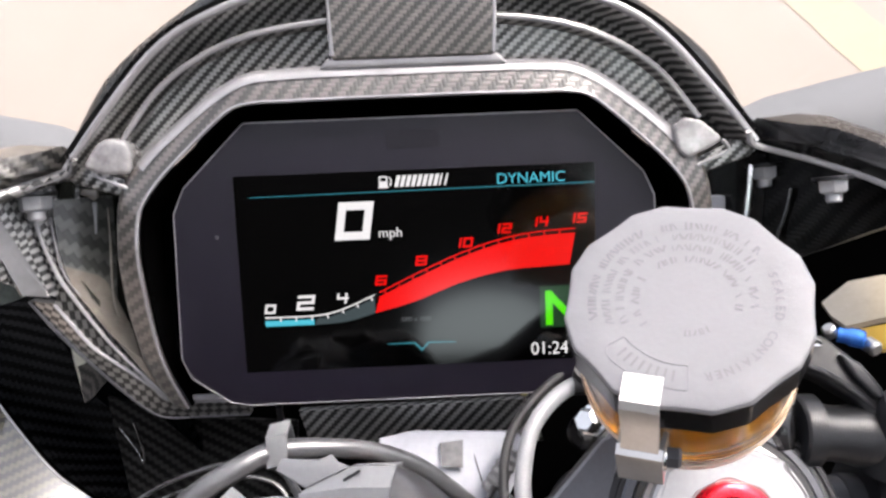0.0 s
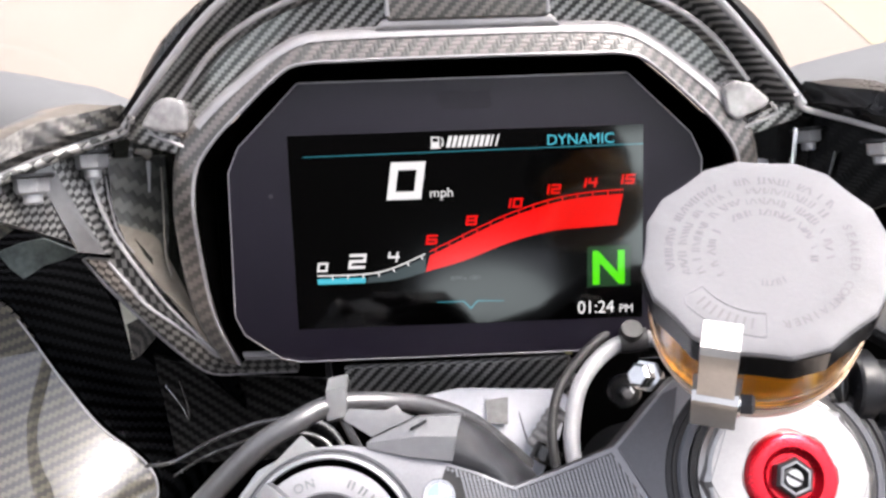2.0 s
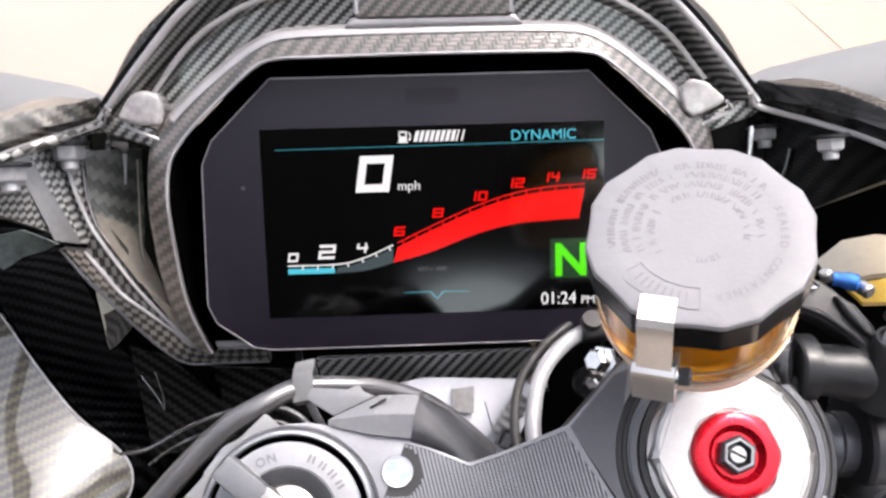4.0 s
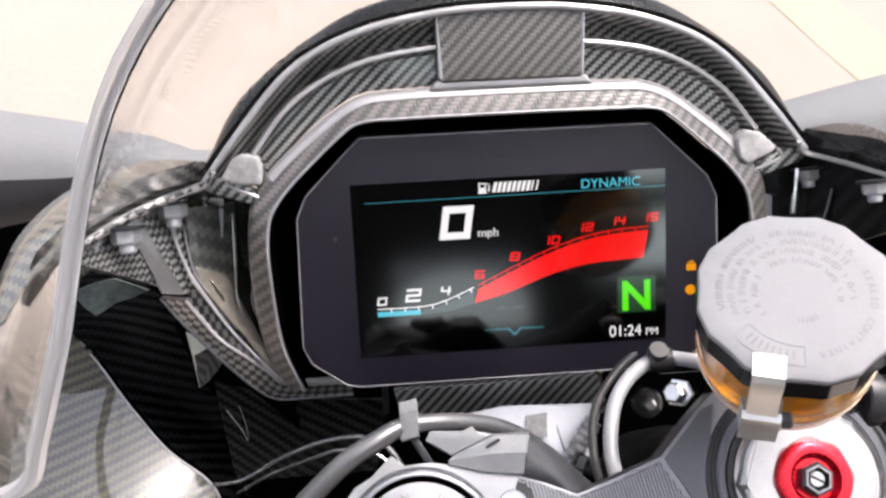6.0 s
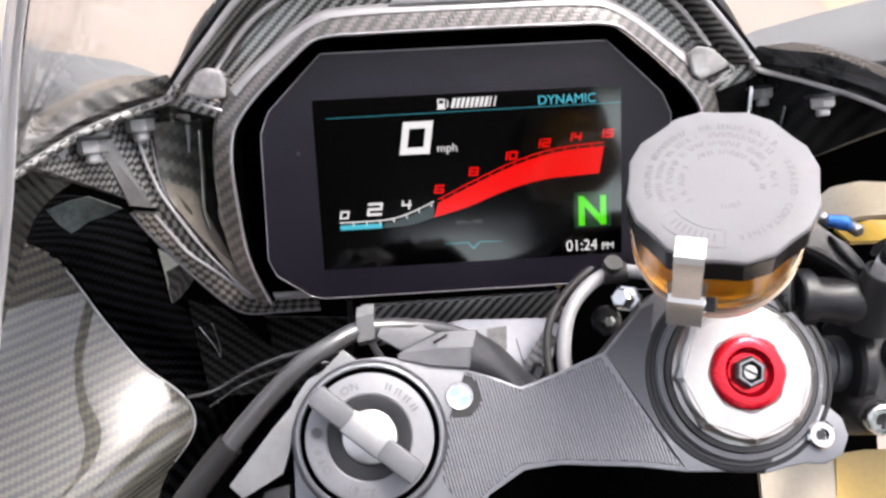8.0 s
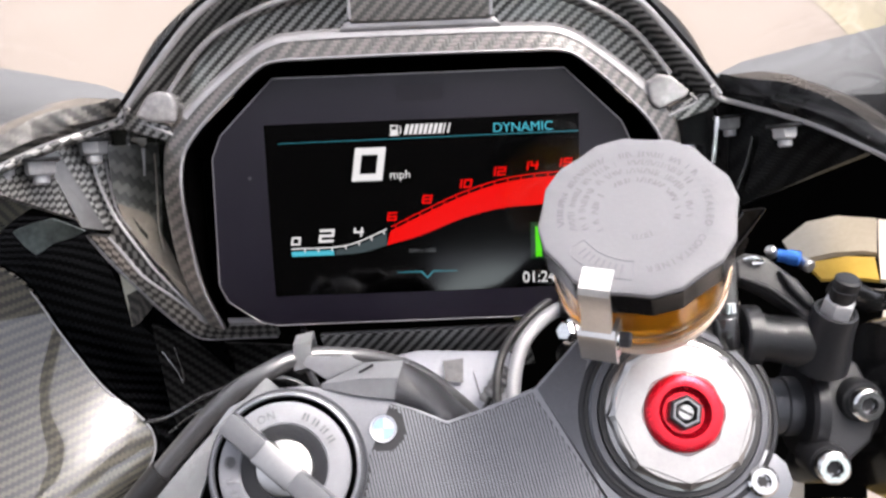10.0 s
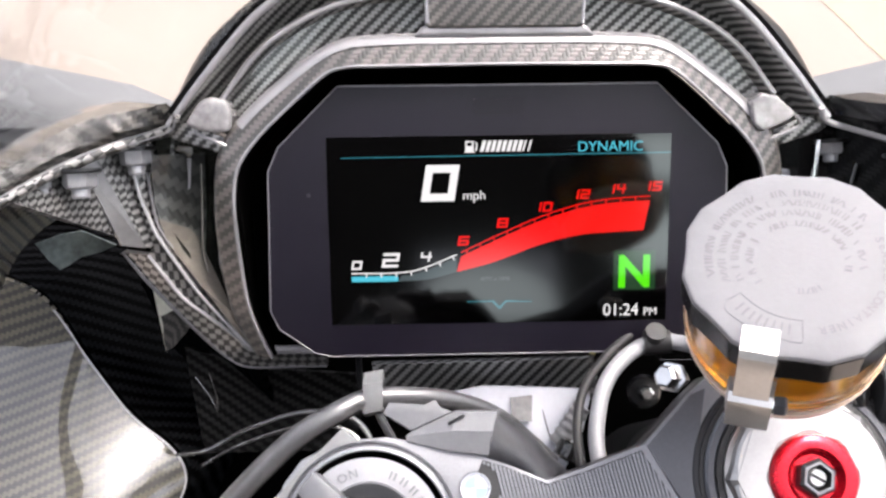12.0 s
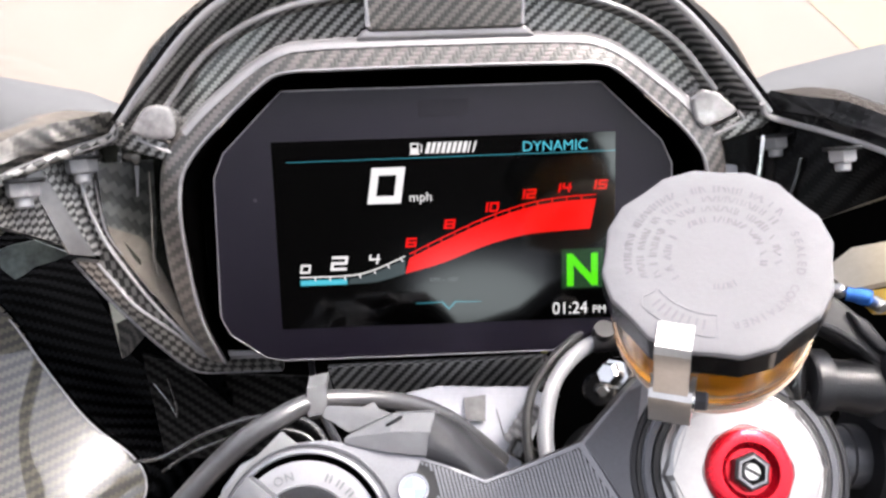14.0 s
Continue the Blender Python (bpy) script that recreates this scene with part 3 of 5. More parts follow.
LIP_OUT = [(-107, -58), (-115, -38), (-118, -10), (-116, 30), (-107, 46), (-88, 63), (-68, 76.5), (-50, 79.5), (0, 80)]
BAND = [(-113, 56), (-95, 77), (-68, 92), (-35, 98), (0, 99)]
RIM = [(-134, 46), (-117, 67), (-93, 92), (-64, 106), (-31, 112.5), (0, 114)]
EDGE = [(-137, 50), (-117, 82), (-80, 109.5), (-50, 121), (0, 127)]
RIMLOW = [(-118, 44), (-107, 49), (-88, 66), (-68, 79), (-50, 81.5), (0, 82)]


def surround():
    t = thing("cockpit_surround", DASH, V(0, 30, -60), "glossy black carbon-fibre surround arching over the dashboard", "fairing")
    d = 0.30
    part("inner_ring", flat_cloth(loft([arc(LIP_IN, -6, drop=d), arc(LIP_IN, -7, drop=d), arc(LIP_IN, -9, offset=0.7, drop=d), arc(LIP_OUT, -6, offset=-1.2, drop=d), arc(LIP_OUT, -5.4, drop=d),
                             arc(LIP_OUT, -4, offset=1.0, drop=d), arc(LIP_OUT, 4, offset=1.6, drop=d), arc(LIP_OUT, 30, offset=1.6, drop=d)])), CARBON_RING, t, angle=50)
    # Black strip for the shade in the gap round the instrument.
    part("ring_shade", sheet([arc(LIP_IN, -6, offset=-0.2, drop=d), arc(LIP_IN, 8, offset=-0.2, drop=d), arc(LIP_IN, 30, offset=-0.2, drop=d)], 0.0008), VOID, t, "inside of the ring, shade painted in black")
    part("hood", flat_cloth(loft([arc(RIMLOW, 5), arc(BAND, 3, offset=-2.5), arc(BAND, -4, offset=-0.9), arc(BAND, -4.6), arc(BAND, -4, offset=0.9), arc(BAND, 6, offset=3.0), arc(RIM, 3, offset=-4.5),
                       arc(RIM, -8.5, offset=-1.0), arc(RIM, -9.5), arc(RIM, -8.5, offset=1.2), arc(RIM, 12, offset=2.0), arc(RIMLOW, 14)])), CARBON, t, angle=50)
    part("edge_trim", loft([arc(RIM, -7, offset=1.6), arc(RIM, -9, offset=3.5), arc(EDGE, -5, offset=-2), arc(EDGE, 0), arc(EDGE, 8, offset=-1), arc(RIM, 12, offset=2.5)]), TRIMBLACK, t, "glossy black edging")
    high = [k for k, q in enumerate(arc(LIP_OUT, 0)) if q.z > 0.044]
    bevel = ((-7.2, -2.9), (-6.7, -1.2), (-5.4, 0.4), (-3.2, 1.7), (1, 0.5), (-3, -2.8))
    # Bevel and beads carry the sky's sheen in their pale colour.
    part("ring_bevel", loft([arc(LIP_OUT, y, offset=out, drop=d)[high[0]:high[-1] + 1] for y, out in bevel]), LACQUER_SHINE, t, "smooth lacquered bevel, sky sheen in its pale colour", angle=60)
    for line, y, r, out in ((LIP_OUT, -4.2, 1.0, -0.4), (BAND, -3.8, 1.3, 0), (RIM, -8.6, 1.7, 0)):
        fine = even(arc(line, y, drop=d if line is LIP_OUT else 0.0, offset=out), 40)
        part("edge_bead", tube([p * 1000 for p in fine], [r * (0.55 + 0.45 * min(1.0, max(0.0, (p.z - 0.02) / 0.05))) for p in fine], steps=3, sides=10), LACQUER_SHINE, t, "lacquered edge, highlight in its pale colour")
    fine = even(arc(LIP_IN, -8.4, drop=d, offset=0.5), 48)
    part("edge_bead", tube([p * 1000 for p in fine], 0.75, steps=3, sides=8), LACQUER_SHINE, t, "lacquered edge, highlight in its pale colour")
    part("recess", prism([(-112, -60), (112, -60), (112, 26), (90, 55), (71, 72), (-71, 72), (-90, 55), (-112, 26)], 25, 29), VOID, t, "recess whose black stands in for shade")
    block = part("duct_cover", prism([(-29, 83), (32, 83), (33.5, 85), (34.5, 111), (32, 114), (-29, 115), (-31, 112), (-30.5, 86)], -8, 16, bevel=2.0, segments=3), CARBON_BLOCK, t, "carbon-fibre block at the top of the hood")
    part("cover_lip", prism([(-35, 79.8), (38, 79.8), (34.5, 84.2), (-31.5, 84.2)], -7.2, 6, bevel=1.9, segments=4), LACQUER_SHINE, block, "lacquered lip, highlight in its pale colour")
    part("cover_edge", tube([(-29.3, -7.4, 85), (-29.6, -7.4, 98), (-30.0, -7.4, 112)], [1.1, 0.8, 0.6], steps=4, sides=8), LACQUER_SHINE, block)
    part("cover_edge", tube([(32.6, -7.4, 84.5), (33.2, -7.4, 98), (33.5, -7.4, 111)], 0.9, steps=4, sides=8), LACQUER_SHINE, block)
    for s in (-1, 1):
        flare = [(-128, 46), (-121.5, 55.5), (-117, 57.4), (-110.5, 56), (-108.4, 51), (-109.6, 43), (-119.6, 43)] if s < 0 else [(101.5, 53), (106, 56.5), (112.5, 55), (120.5, 48.2), (118.8, 45.4), (107, 40.4), (103, 44)]
        part("gusset", prism(flare, -9, 8, bevel=2.6, segments=5), GUSSET_SHINE, t, "small lacquered gusset, highlight in its clouded colour", angle=60)
        part("strut_edge", tube([(s * 105, -5, 34.5), (s * 113, -5.4, 38), (s * 123.5, -6, 42.8), (s * 121, -8, 47)], 0.8, steps=5, sides=8), PALE_EDGE, t, "lacquered edge, highlight in its pale colour")
        part("strut", prism([(s * 140, 46), (s * 133, 40), (s * 114, 34), (s * 113, 41), (s * 127, 47)], -4, 6, bevel=1.0), CARBON, t)

    return t


surround_thing = surround()


PALE_FOLD = surface("smooth_lacquer_fold", (0.055, 0.053, 0.055), (0.10, 0.098, 0.10), rough=0.3, stain=60, coat=1.0, coat_rough=0.1)
PANE_GREY = carbon("smoked_weave", tow=0.0032, dark=0.022, light=0.085, metal=0.0, coat=0.5, coat_ior=1.45, tint=(0.94, 1.0, 0.90), turn=0.4)


# ---- bracket plates with their bolts, at both sides ----
def hex_nut(t, at, axis=(0.05, -0.1, -1), k=1.0):
    rise = lambda profile: [(r * k, h * k) for r, h in profile]
    nut = part("nut", lathe(rise([(5.0, 6.6), (5.9, 6.2), (6.5, 5.2), (6.5, 1.6), (6.9, 1.0), (6.9, 0)]), at, axis, 6, phase=0.3), NUTSTEEL, t, "bright steel nut")
    part("stud", lathe(rise([(0, 10.6), (2.8, 10.6), (3.5, 9.8), (3.5, 6.9), (4.6, 6.6), (4.6, 5)]), at, axis, 20), NUTSTEEL, nut, "threaded stud end")
    part("washer", lathe(rise([(0, 0.9), (8.0, 0.9), (8.6, 0.4), (8.6, -0.8), (0, -0.8)]), at, axis, 24), CASTING, nut)


def bracket(s, name_label):
    t = thing("mirror_bracket", DASH, V(s * 150, 10, 0), name_label, "bracket", group="mirror brackets")
    web = [[V(s * 188, -46, 24), V(s * 170, -6, 34), V(s * 154, 12, 42), V(s * 139, 18, 48)], [V(s * 186, -47, 22), V(s * 171, -14, 21), V(s * 156, 8, 18), V(s * 141, 17, 22)],
           [V(s * 184, -48, 20), V(s * 173, -24, 10), V(s * 163, -4, 1), V(s * 150, 13, -8)]]
    # Right bracket gets darkened copies of the left one's materials, as shade.
    part("plate", sheet(web, 0.003), CARBON_SHADED if s > 0 else CARBON_PLAIN, t, "carbon-fibre gusset plate")
    top = [[V(s * 188, -62, 28), V(s * 177, -36, 41), V(s * 163, -20, 50), V(s * 147, -10, 53), V(s * 134, -9, 55)], [V(s * 190, -66, 22), V(s * 175, -42, 33), V(s * 160, -22, 42), V(s * 147, -12, 45), V(s * 133, -8, 48)],
           [V(s * 186, -56, 19), V(s * 170, -28, 31), V(s * 155, -10, 38), V(s * 143, -4, 42), V(s * 132, -2, 44)], [V(s * 186, -30, 24), V(s * 172, -8, 36), V(s * 158, 6, 44), V(s * 146, 10, 47), V(s * 134, 10, 50)]]
    part("flange", loft([even(glide(r, 5), 18) for r in top]), TRIMBLACK if s > 0 else CARBON_FLANGE, t, "glossy black flange" if s > 0 else "glossy carbon-fibre flange", angle=60)
    rolled = [(187, -57, 19), (171, -30, 30.5), (156, -12, 37.5), (144, -6, 41.5), (133, -8, 45), (130, -11, 50)]
    if s > 0:
        part("flange_edge", tube(rolled, 1.3, steps=6, sides=8), PALE_EDGE, t, "lacquered edge, highlight in its pale colour")
    else:
        roll = part("flange_edge", tube([(-x, y + 0.6, z) for x, y, z in rolled], [2.2, 2.4, 2.6, 2.6, 2.2, 1.6], steps=8, sides=14), CARBON_BRAID, t, "woven carbon-fibre rolled edge")
        part("edge_line", tube([(-x, y - 1.6, z - 1.2) for x, y, z in rolled], [0.7, 0.6, 0.5, 0.4, 0.5, 0.4], steps=6, sides=8), LACQUER_SHINE, roll, "thin painted highlight line")
        part("edge_line", tube([(-x, y - 1.4, z + 1.6) for x, y, z in rolled], [0.5, 0.6, 0.5, 0.4, 0.4, 0.4], steps=6, sides=8), LACQUER_SHINE, roll, "thin painted highlight line")
    ridge = [(152.8, 4.4, 26), (151.2, 5.5, 16), (148.7, 6.5, 7.5), (145.7, 7.5, -1), (138, 9.9, -15.4), (130, 12.6, -29), (121, 16.3, -41.8), (113, 19.7, -52.7), (106.4, 20.4, -55.4), (98.7, 20.3, -56), (82, 20.3, -56)]
    crest = [(151.3, 9.8, -10), (145.3, 11.7, -19.4), (138.2, 13.9, -30.3), (127.4, 16.9, -40.4), (117.4, 19.8, -50), (112, 21.5, -56.5), (99, 22, -58.5), (78, 22, -58.5)]
    skirt = [(163.7, 14.7, -9.4), (154.8, 17.4, -23), (145.5, 20.4, -35.6), (135, 24.7, -49.5), (124, 28.2, -62), (115, 29.4, -67.3), (99, 29.2, -67.5), (78, 29.2, -67.5)]
    run = lambda line: even(glide([V(s * x, y, z) for x, y, z in line], 6), 24)
    bead = PALE_EDGE if s < 0 else GLOSSBLACK
    part("brace_ridge", tube([(s * x, y - 1, z) for x, y, z in ridge], [0.9, 0.9, 0.9, 1.0, 0.9, 0.8, 0.8, 1.1, 1.5, 1.6, 1.6], steps=6, sides=8), bead, t, "lacquered ridge, highlight in its pale colour" if s < 0 else "lacquered ridge, darkened for the shaded side")
    part("brace_ridge", tube([(s * x, y - 1, z) for x, y, z in crest], [0.6, 1.0, 0.9, 0.9, 0.7, 0.5, 0.4, 0.4], steps=6, sides=8), bead, t, "lacquered ridge, highlight in its pale colour" if s < 0 else "lacquered ridge, darkened for the shaded side")
    part("brace_edge", tube([(s * x, y - 0.6, z) for x, y, z in skirt], [0.5, 0.8, 0.8, 0.7, 0.5, 0.4, 0.4, 0.4], steps=6, sides=8), LACQUER_SHINE if s < 0 else GLOSSBLACK, t)
    upper = run(ridge[3:])
    part("brace", loft([upper, run(crest), [k + V(0, 8, 0) for k in run(crest)], [k + V(0, 8, 0) for k in upper]]), CARBON_BRAID if s < 0 else CARBON_SHADED, t, "carbon-fibre lower brace")
    part("brace_face", loft([run(crest), run(skirt), [k + V(0, 6, 0) for k in run(skirt)], [k + V(0, 6, 0) for k in run(crest)]]), CARBON_BRAID if s < 0 else CARBON_SHADED, t, "glossy carbon-fibre lower face")
    if s < 0:
        part("plate_fold", sheet([[V(-169, -13, 32), V(-164.5, -8, 34)], [V(-157, -6, -3), V(-149.5, 3, -6)]], 0.0012), PALE_FOLD, t, "smooth grey fold across the plate")
    part("pocket_wall", sheet([[V(s * 146, 10, 40), V(s * 128, 30, 42), V(s * 117, 18, 42)], [V(s * 145, 12, 5), V(s * 128, 36, 0), V(s * 117, 22, 0)], [V(s * 128, 18, -30), V(s * 120, 34, -36), V(s * 114, 26, -40)]], 0.002), KHAKI_SHEEN if s < 0 else GLOSSBLACK, t)
    if s < 0:
        part("pocket_ridge", tube([(-148.6, 8, 26), (-147.6, 8, 14.5), (-145.6, 9, 2), (-140, 12, -9.5), (-131, 15, -26)], 0.7, steps=6, sides=8), LACQUER_SHINE, t, "lacquered ridge, highlight in its pale colour")
        part("pocket_pane", sheet([[V(-147.5, 7.5, 33), V(-138, 13.5, 33), V(-127.5, 21, 33)], [V(-147, 8.5, 12), V(-138, 15, 11), V(-128.5, 22.5, 9)], [V(-144.5, 10, 1), V(-137.5, 17.2, -3), V(-130.5, 24, -12)]], 0.001), PANE_GREY, t, "smoked grey-green woven pocket panel")
        part("pocket_ridge", tube([(-127.7, 16, 28.3), (-128.2, 16, 10.5), (-128.9, 16, -9.1), (-127.2, 16, -19)], 0.6, steps=6, sides=8), OLIVE, t, "olive ridge")
        part("pocket_ridge", tube([(-119, 14, -3), (-121.4, 14, -12), (-118.8, 14, -23), (-108.6, 14, -45)], 0.7, steps=6, sides=8), LACQUER_SHINE, t, "lacquered ridge, highlight in its pale colour")
        # Strip whose colour stands for the tan reflection in the pocket.
        part("pocket_sheen", sheet([[V(s * 146, 9, 6), V(s * 135, 17, 0), V(s * 133, 21, -4)], [V(s * 143, 11, -6), V(s * 134, 18, -12), V(s * 128, 23, -18)], [V(s * 130, 12, -24), V(s * 123, 13, -32), V(s * 117, 15, -38)], [V(s * 116, 18, -47), V(s * 113, 18, -50), V(s * 110, 18, -54)]], 0.001), OLIVE, t, "tan reflection painted as a strip in the pocket")
    return t


left = bracket(-1, "carbon-fibre bracket with two steel nuts and dark glossy pocket")
hex_nut(left, (-151.4, 2, 36))
hex_nut(left, (-165.3, -24, 29.5))
hex_nut(left, (-177.1, -30, 27), k=0.5)
right = bracket(1, "black carbon bracket with two steel nuts")
hex_nut(right, (144.2, 11, 35), k=0.85)
hex_nut(right, (155.5, -28, 32), k=0.85)


# ---- windscreen ----
def windscreen():
    t = thing("windscreen", DASH, V(0, 12, 130), "clear curved plastic windscreen with a milky polished edge", "windscreen")
    front = [(-188, -56, 16), (-172, -24, 36), (-150, -2, 46), (-128, 8, 60), (-103, 11, 89), (-60, 13, 114), (0, 14, 122)]
    rear = [(-186, -138, -38), (-168, -146, -30), (-151, -170, -2), (-136.5, -190, 25), (-121.5, -210, 60), (-106, -230, 85), (-84, -250, 106), (-46, -266, 134), (0, -272, 145)]
    wide = lambda line: even(glide([V(*p) for p in [*line, *((-x, y, z) for x, y, z in line[-2::-1])]], 8), 60)
    f, r = wide(front), wide(rear)
    rows = []
    for i in range(9):
        k = i / 8
        swell = 0.022 * math.sin(math.pi * k)
        rows.append([a.lerp(b, k) + (a.lerp(b, k) - V(0, -120, -40)).normalized() * swell for a, b in zip(f, r)])
    pane = part("pane", sheet(rows, 0.0024), SCREENPLASTIC, t, "clear plastic pane", angle=60)
    pane.visible_shadow = False
    part("edge", tube([p * 1000 for p in even(r, 25)], [1.5 + 1.3 * min(1.0, abs(p.x) / 0.15) ** 3 for p in even(r, 25)], steps=4, sides=8), EDGEPLASTIC, t, "milky grey polished edge")


windscreen()


# ---- fairing panels and winglets ----
def side_panel(s, label):
    t = thing("side_fairing", DASH, V(s * 200, 50, -120), label, "fairing", group="side fairings")
    edge = glide([V(s * x, y, z) for x, y, z in ((262, 44, -14), (238, 48, -25), (215, 50, -38), (195, 51, -72), (178, 51, -98), (160, 51, -115), (153, 50, -127), (155, 47, -140), (170, 42, -160), (182, 36, -190))], 6)
    edge = even(edge, 40)
    rows = []
    for k in range(8):
        d = k / 7
        rows.append([p + V(s * (2 + 110 * d), (-6 - 110 * d) * min(1, max(0, (i - 10) / 16)) + 45 * d * d, -8 * math.sin(math.pi * d / 2) - 50 * d) if k else p for i, p in enumerate(edge)])
    part("shell", sheet(rows, 0.003), CARBON_PANEL, t, "lacquered carbon-fibre shell", angle=60)
    part("edge_line", tube([p * 1000 for p in edge[10:33]], [0.35 + 0.35 * math.sin(math.pi * k / 22) for k in range(23)], steps=2, sides=8), PALE_EDGE, t, "thin painted highlight along the edge")
    part("edge_foam", sheet([[p + V(0, 3, 0) for p in edge], [p + V(-s * 26, 50, 14) for p in edge]], 0.002), DUCTWEAVE, t, "carbon-fibre inner lip, shade in its colour")
    part("inner_flap", sheet([[V(s * 216, 50, -11), V(s * 205, 50, -7), V(s * 194, 50, -5), V(s * 178, 50, -12)], [V(s * 211, 51, -19), V(s * 204, 51, -17), V(s * 196, 52, -14), V(s * 183, 52, -14)], [V(s * 206, 52, -24), V(s * 202, 52, -22), V(s * 196, 52, -18), V(s * 186, 53, -15.5)]], 0.001), TEAL, t, "dim blue-green inner flap", angle=60)
    return t


side_panel(-1, "glossy carbon-fibre side panel reflecting the sky")
rp = thing("side_fairing", DASH, V(205, 0, -40), "sand-coloured glossy fairing edge with a mustard band", "fairing", group="side fairings")
part("shell", sheet([[V(178, 28, -30), V(190, 29, -21), V(203, 24, -17.5), V(216, 10.5, -17)], [V(178, 18, -34), V(192, 18, -28), V(206, 12, -25), V(213.5, 5, -25.5)], [V(180, 9, -36.5), V(194, 7, -33), V(206, 2, -31.5), V(211, -1, -32)]], 0.003), TAN, rp, "sand-coloured lacquered shell")
# Added panel: fills the fairing's end with a sunlit tone.
part("shell_end", sheet([[V(216.4, 10, -17), V(226, 2, -18), V(238, -8, -20)], [V(213.9, 4.5, -25.5), V(226, -3, -27), V(239, -14, -28)], [V(211.4, -1.5, -32), V(225, -10, -33.5), V(240, -22, -35)], [V(207.4, -12.5, -42), V(224, -20, -43), V(241, -30, -45)]], 0.003), SUNLIT_CREAM, rp, "added end panel, sunlight in its cream colour")
part("band", sheet([[V(181, 7, -37), V(198, 3.6, -33.6), V(209.5, -1.6, -33.3)], [V(183, -6, -42), V(200, -9, -41.5), V(207, -12.5, -42)]], 0.002), GOLD, rp, "mustard yellow band")
rl = thing("lower_fairing", YOKE, V(140, -45, -62), "sand and mustard lower fairing panel under the handlebar", "fairing")
part("shell", sheet([[V(118, -22, -62), V(140, -18, -62), V(158, -22, -62)], [V(116, -60, -60), V(136, -62, -60), V(150, -64, -60)]], 0.003), TAN, rl, "sand-coloured shell")
part("band", sheet([[V(152, -34, -60), V(166, -33, -60), V(192, -34, -60)], [V(148, -64, -60), V(166, -64, -60), V(196, -66, -60)]], 0.003), GOLD, rl, "mustard yellow band")


def flank(s):
    t = thing("fairing_flank", DASH, V(s * 220, 0, -40), "glossy carbon outer flank of the fairing" if s < 0 else "glossy black outer flank of the fairing", "fairing", group="fairing flanks")
    inner = [(140, 5, 55), (160, -15, 50), (175, -35, 40), (186, -55, 28), (192, -75, 8), (198, -100, -30), (204, -130, -70)]
    brow = [(186, 28, 47), (196, 14, 40), (205, 0, 33.5), (209, -20, 25), (209, -42, 12), (211, -80, -25), (213, -120, -65)]
    run = lambda line: even(glide([V(s * x, y, z) for x, y, z in line], 6), 30)
    a, b = run(inner), run(brow)
    rows = [a, [p.lerp(q, 0.35) + V(s * 2, -3, 4) for p, q in zip(a, b)], [p.lerp(q, 0.7) + V(s * 3, -4, 5) for p, q in zip(a, b)], b, [q + V(s * 3, 12, -9) for q in b]]
    if s < 0:
        rows.append([q + V(-4, 40, -34) for q in b])
    part("shell", sheet(rows, 0.003), CARBON_PANEL if s < 0 else TRIMBLACK, t, angle=70)


flank(-1)
flank(1)


def winglet(s):
    t = thing("winglet", DASH, V(s * 168, 150, 42), "smooth dark grey winglet standing out from the fairing", "winglet", group="winglets")
    rows = []
    for x, lo, hi, d in ((150, 40, 50, 10), (172, 32, 52, 22), (200, 20, 64, 32), (240, 10, 73, 36), (285, 3, 82, 38), (350, -5, 90, 38), (420, -11, 96, 36)):
        rows.append([V(s * x, 150 + d * math.cos(a), (lo + hi) / 2 + (hi - lo) / 2 * math.sin(a)) for a in (2 * math.pi * i / 28 for i in range(29))])
    # Lit and shaded halves of one shell, by colour.
    part("upper_shell", loft([r[:15] for r in rows], closed=False), WING_LIT, t, "satin grey upper shell, lightened as if lit from above", angle=60)
    part("lower_shell", loft([r[14:] for r in rows], closed=False), WING_SHADED, t, "lower shell, shade in its darker grey", angle=60)


# Lower half of the winglets, its shade put into the colour.
WING_SHADED = surface("grey_shell_shaded", (0.02, 0.02, 0.022), (0.035, 0.035, 0.038), rough=0.5)
winglet(-1)
winglet(1)


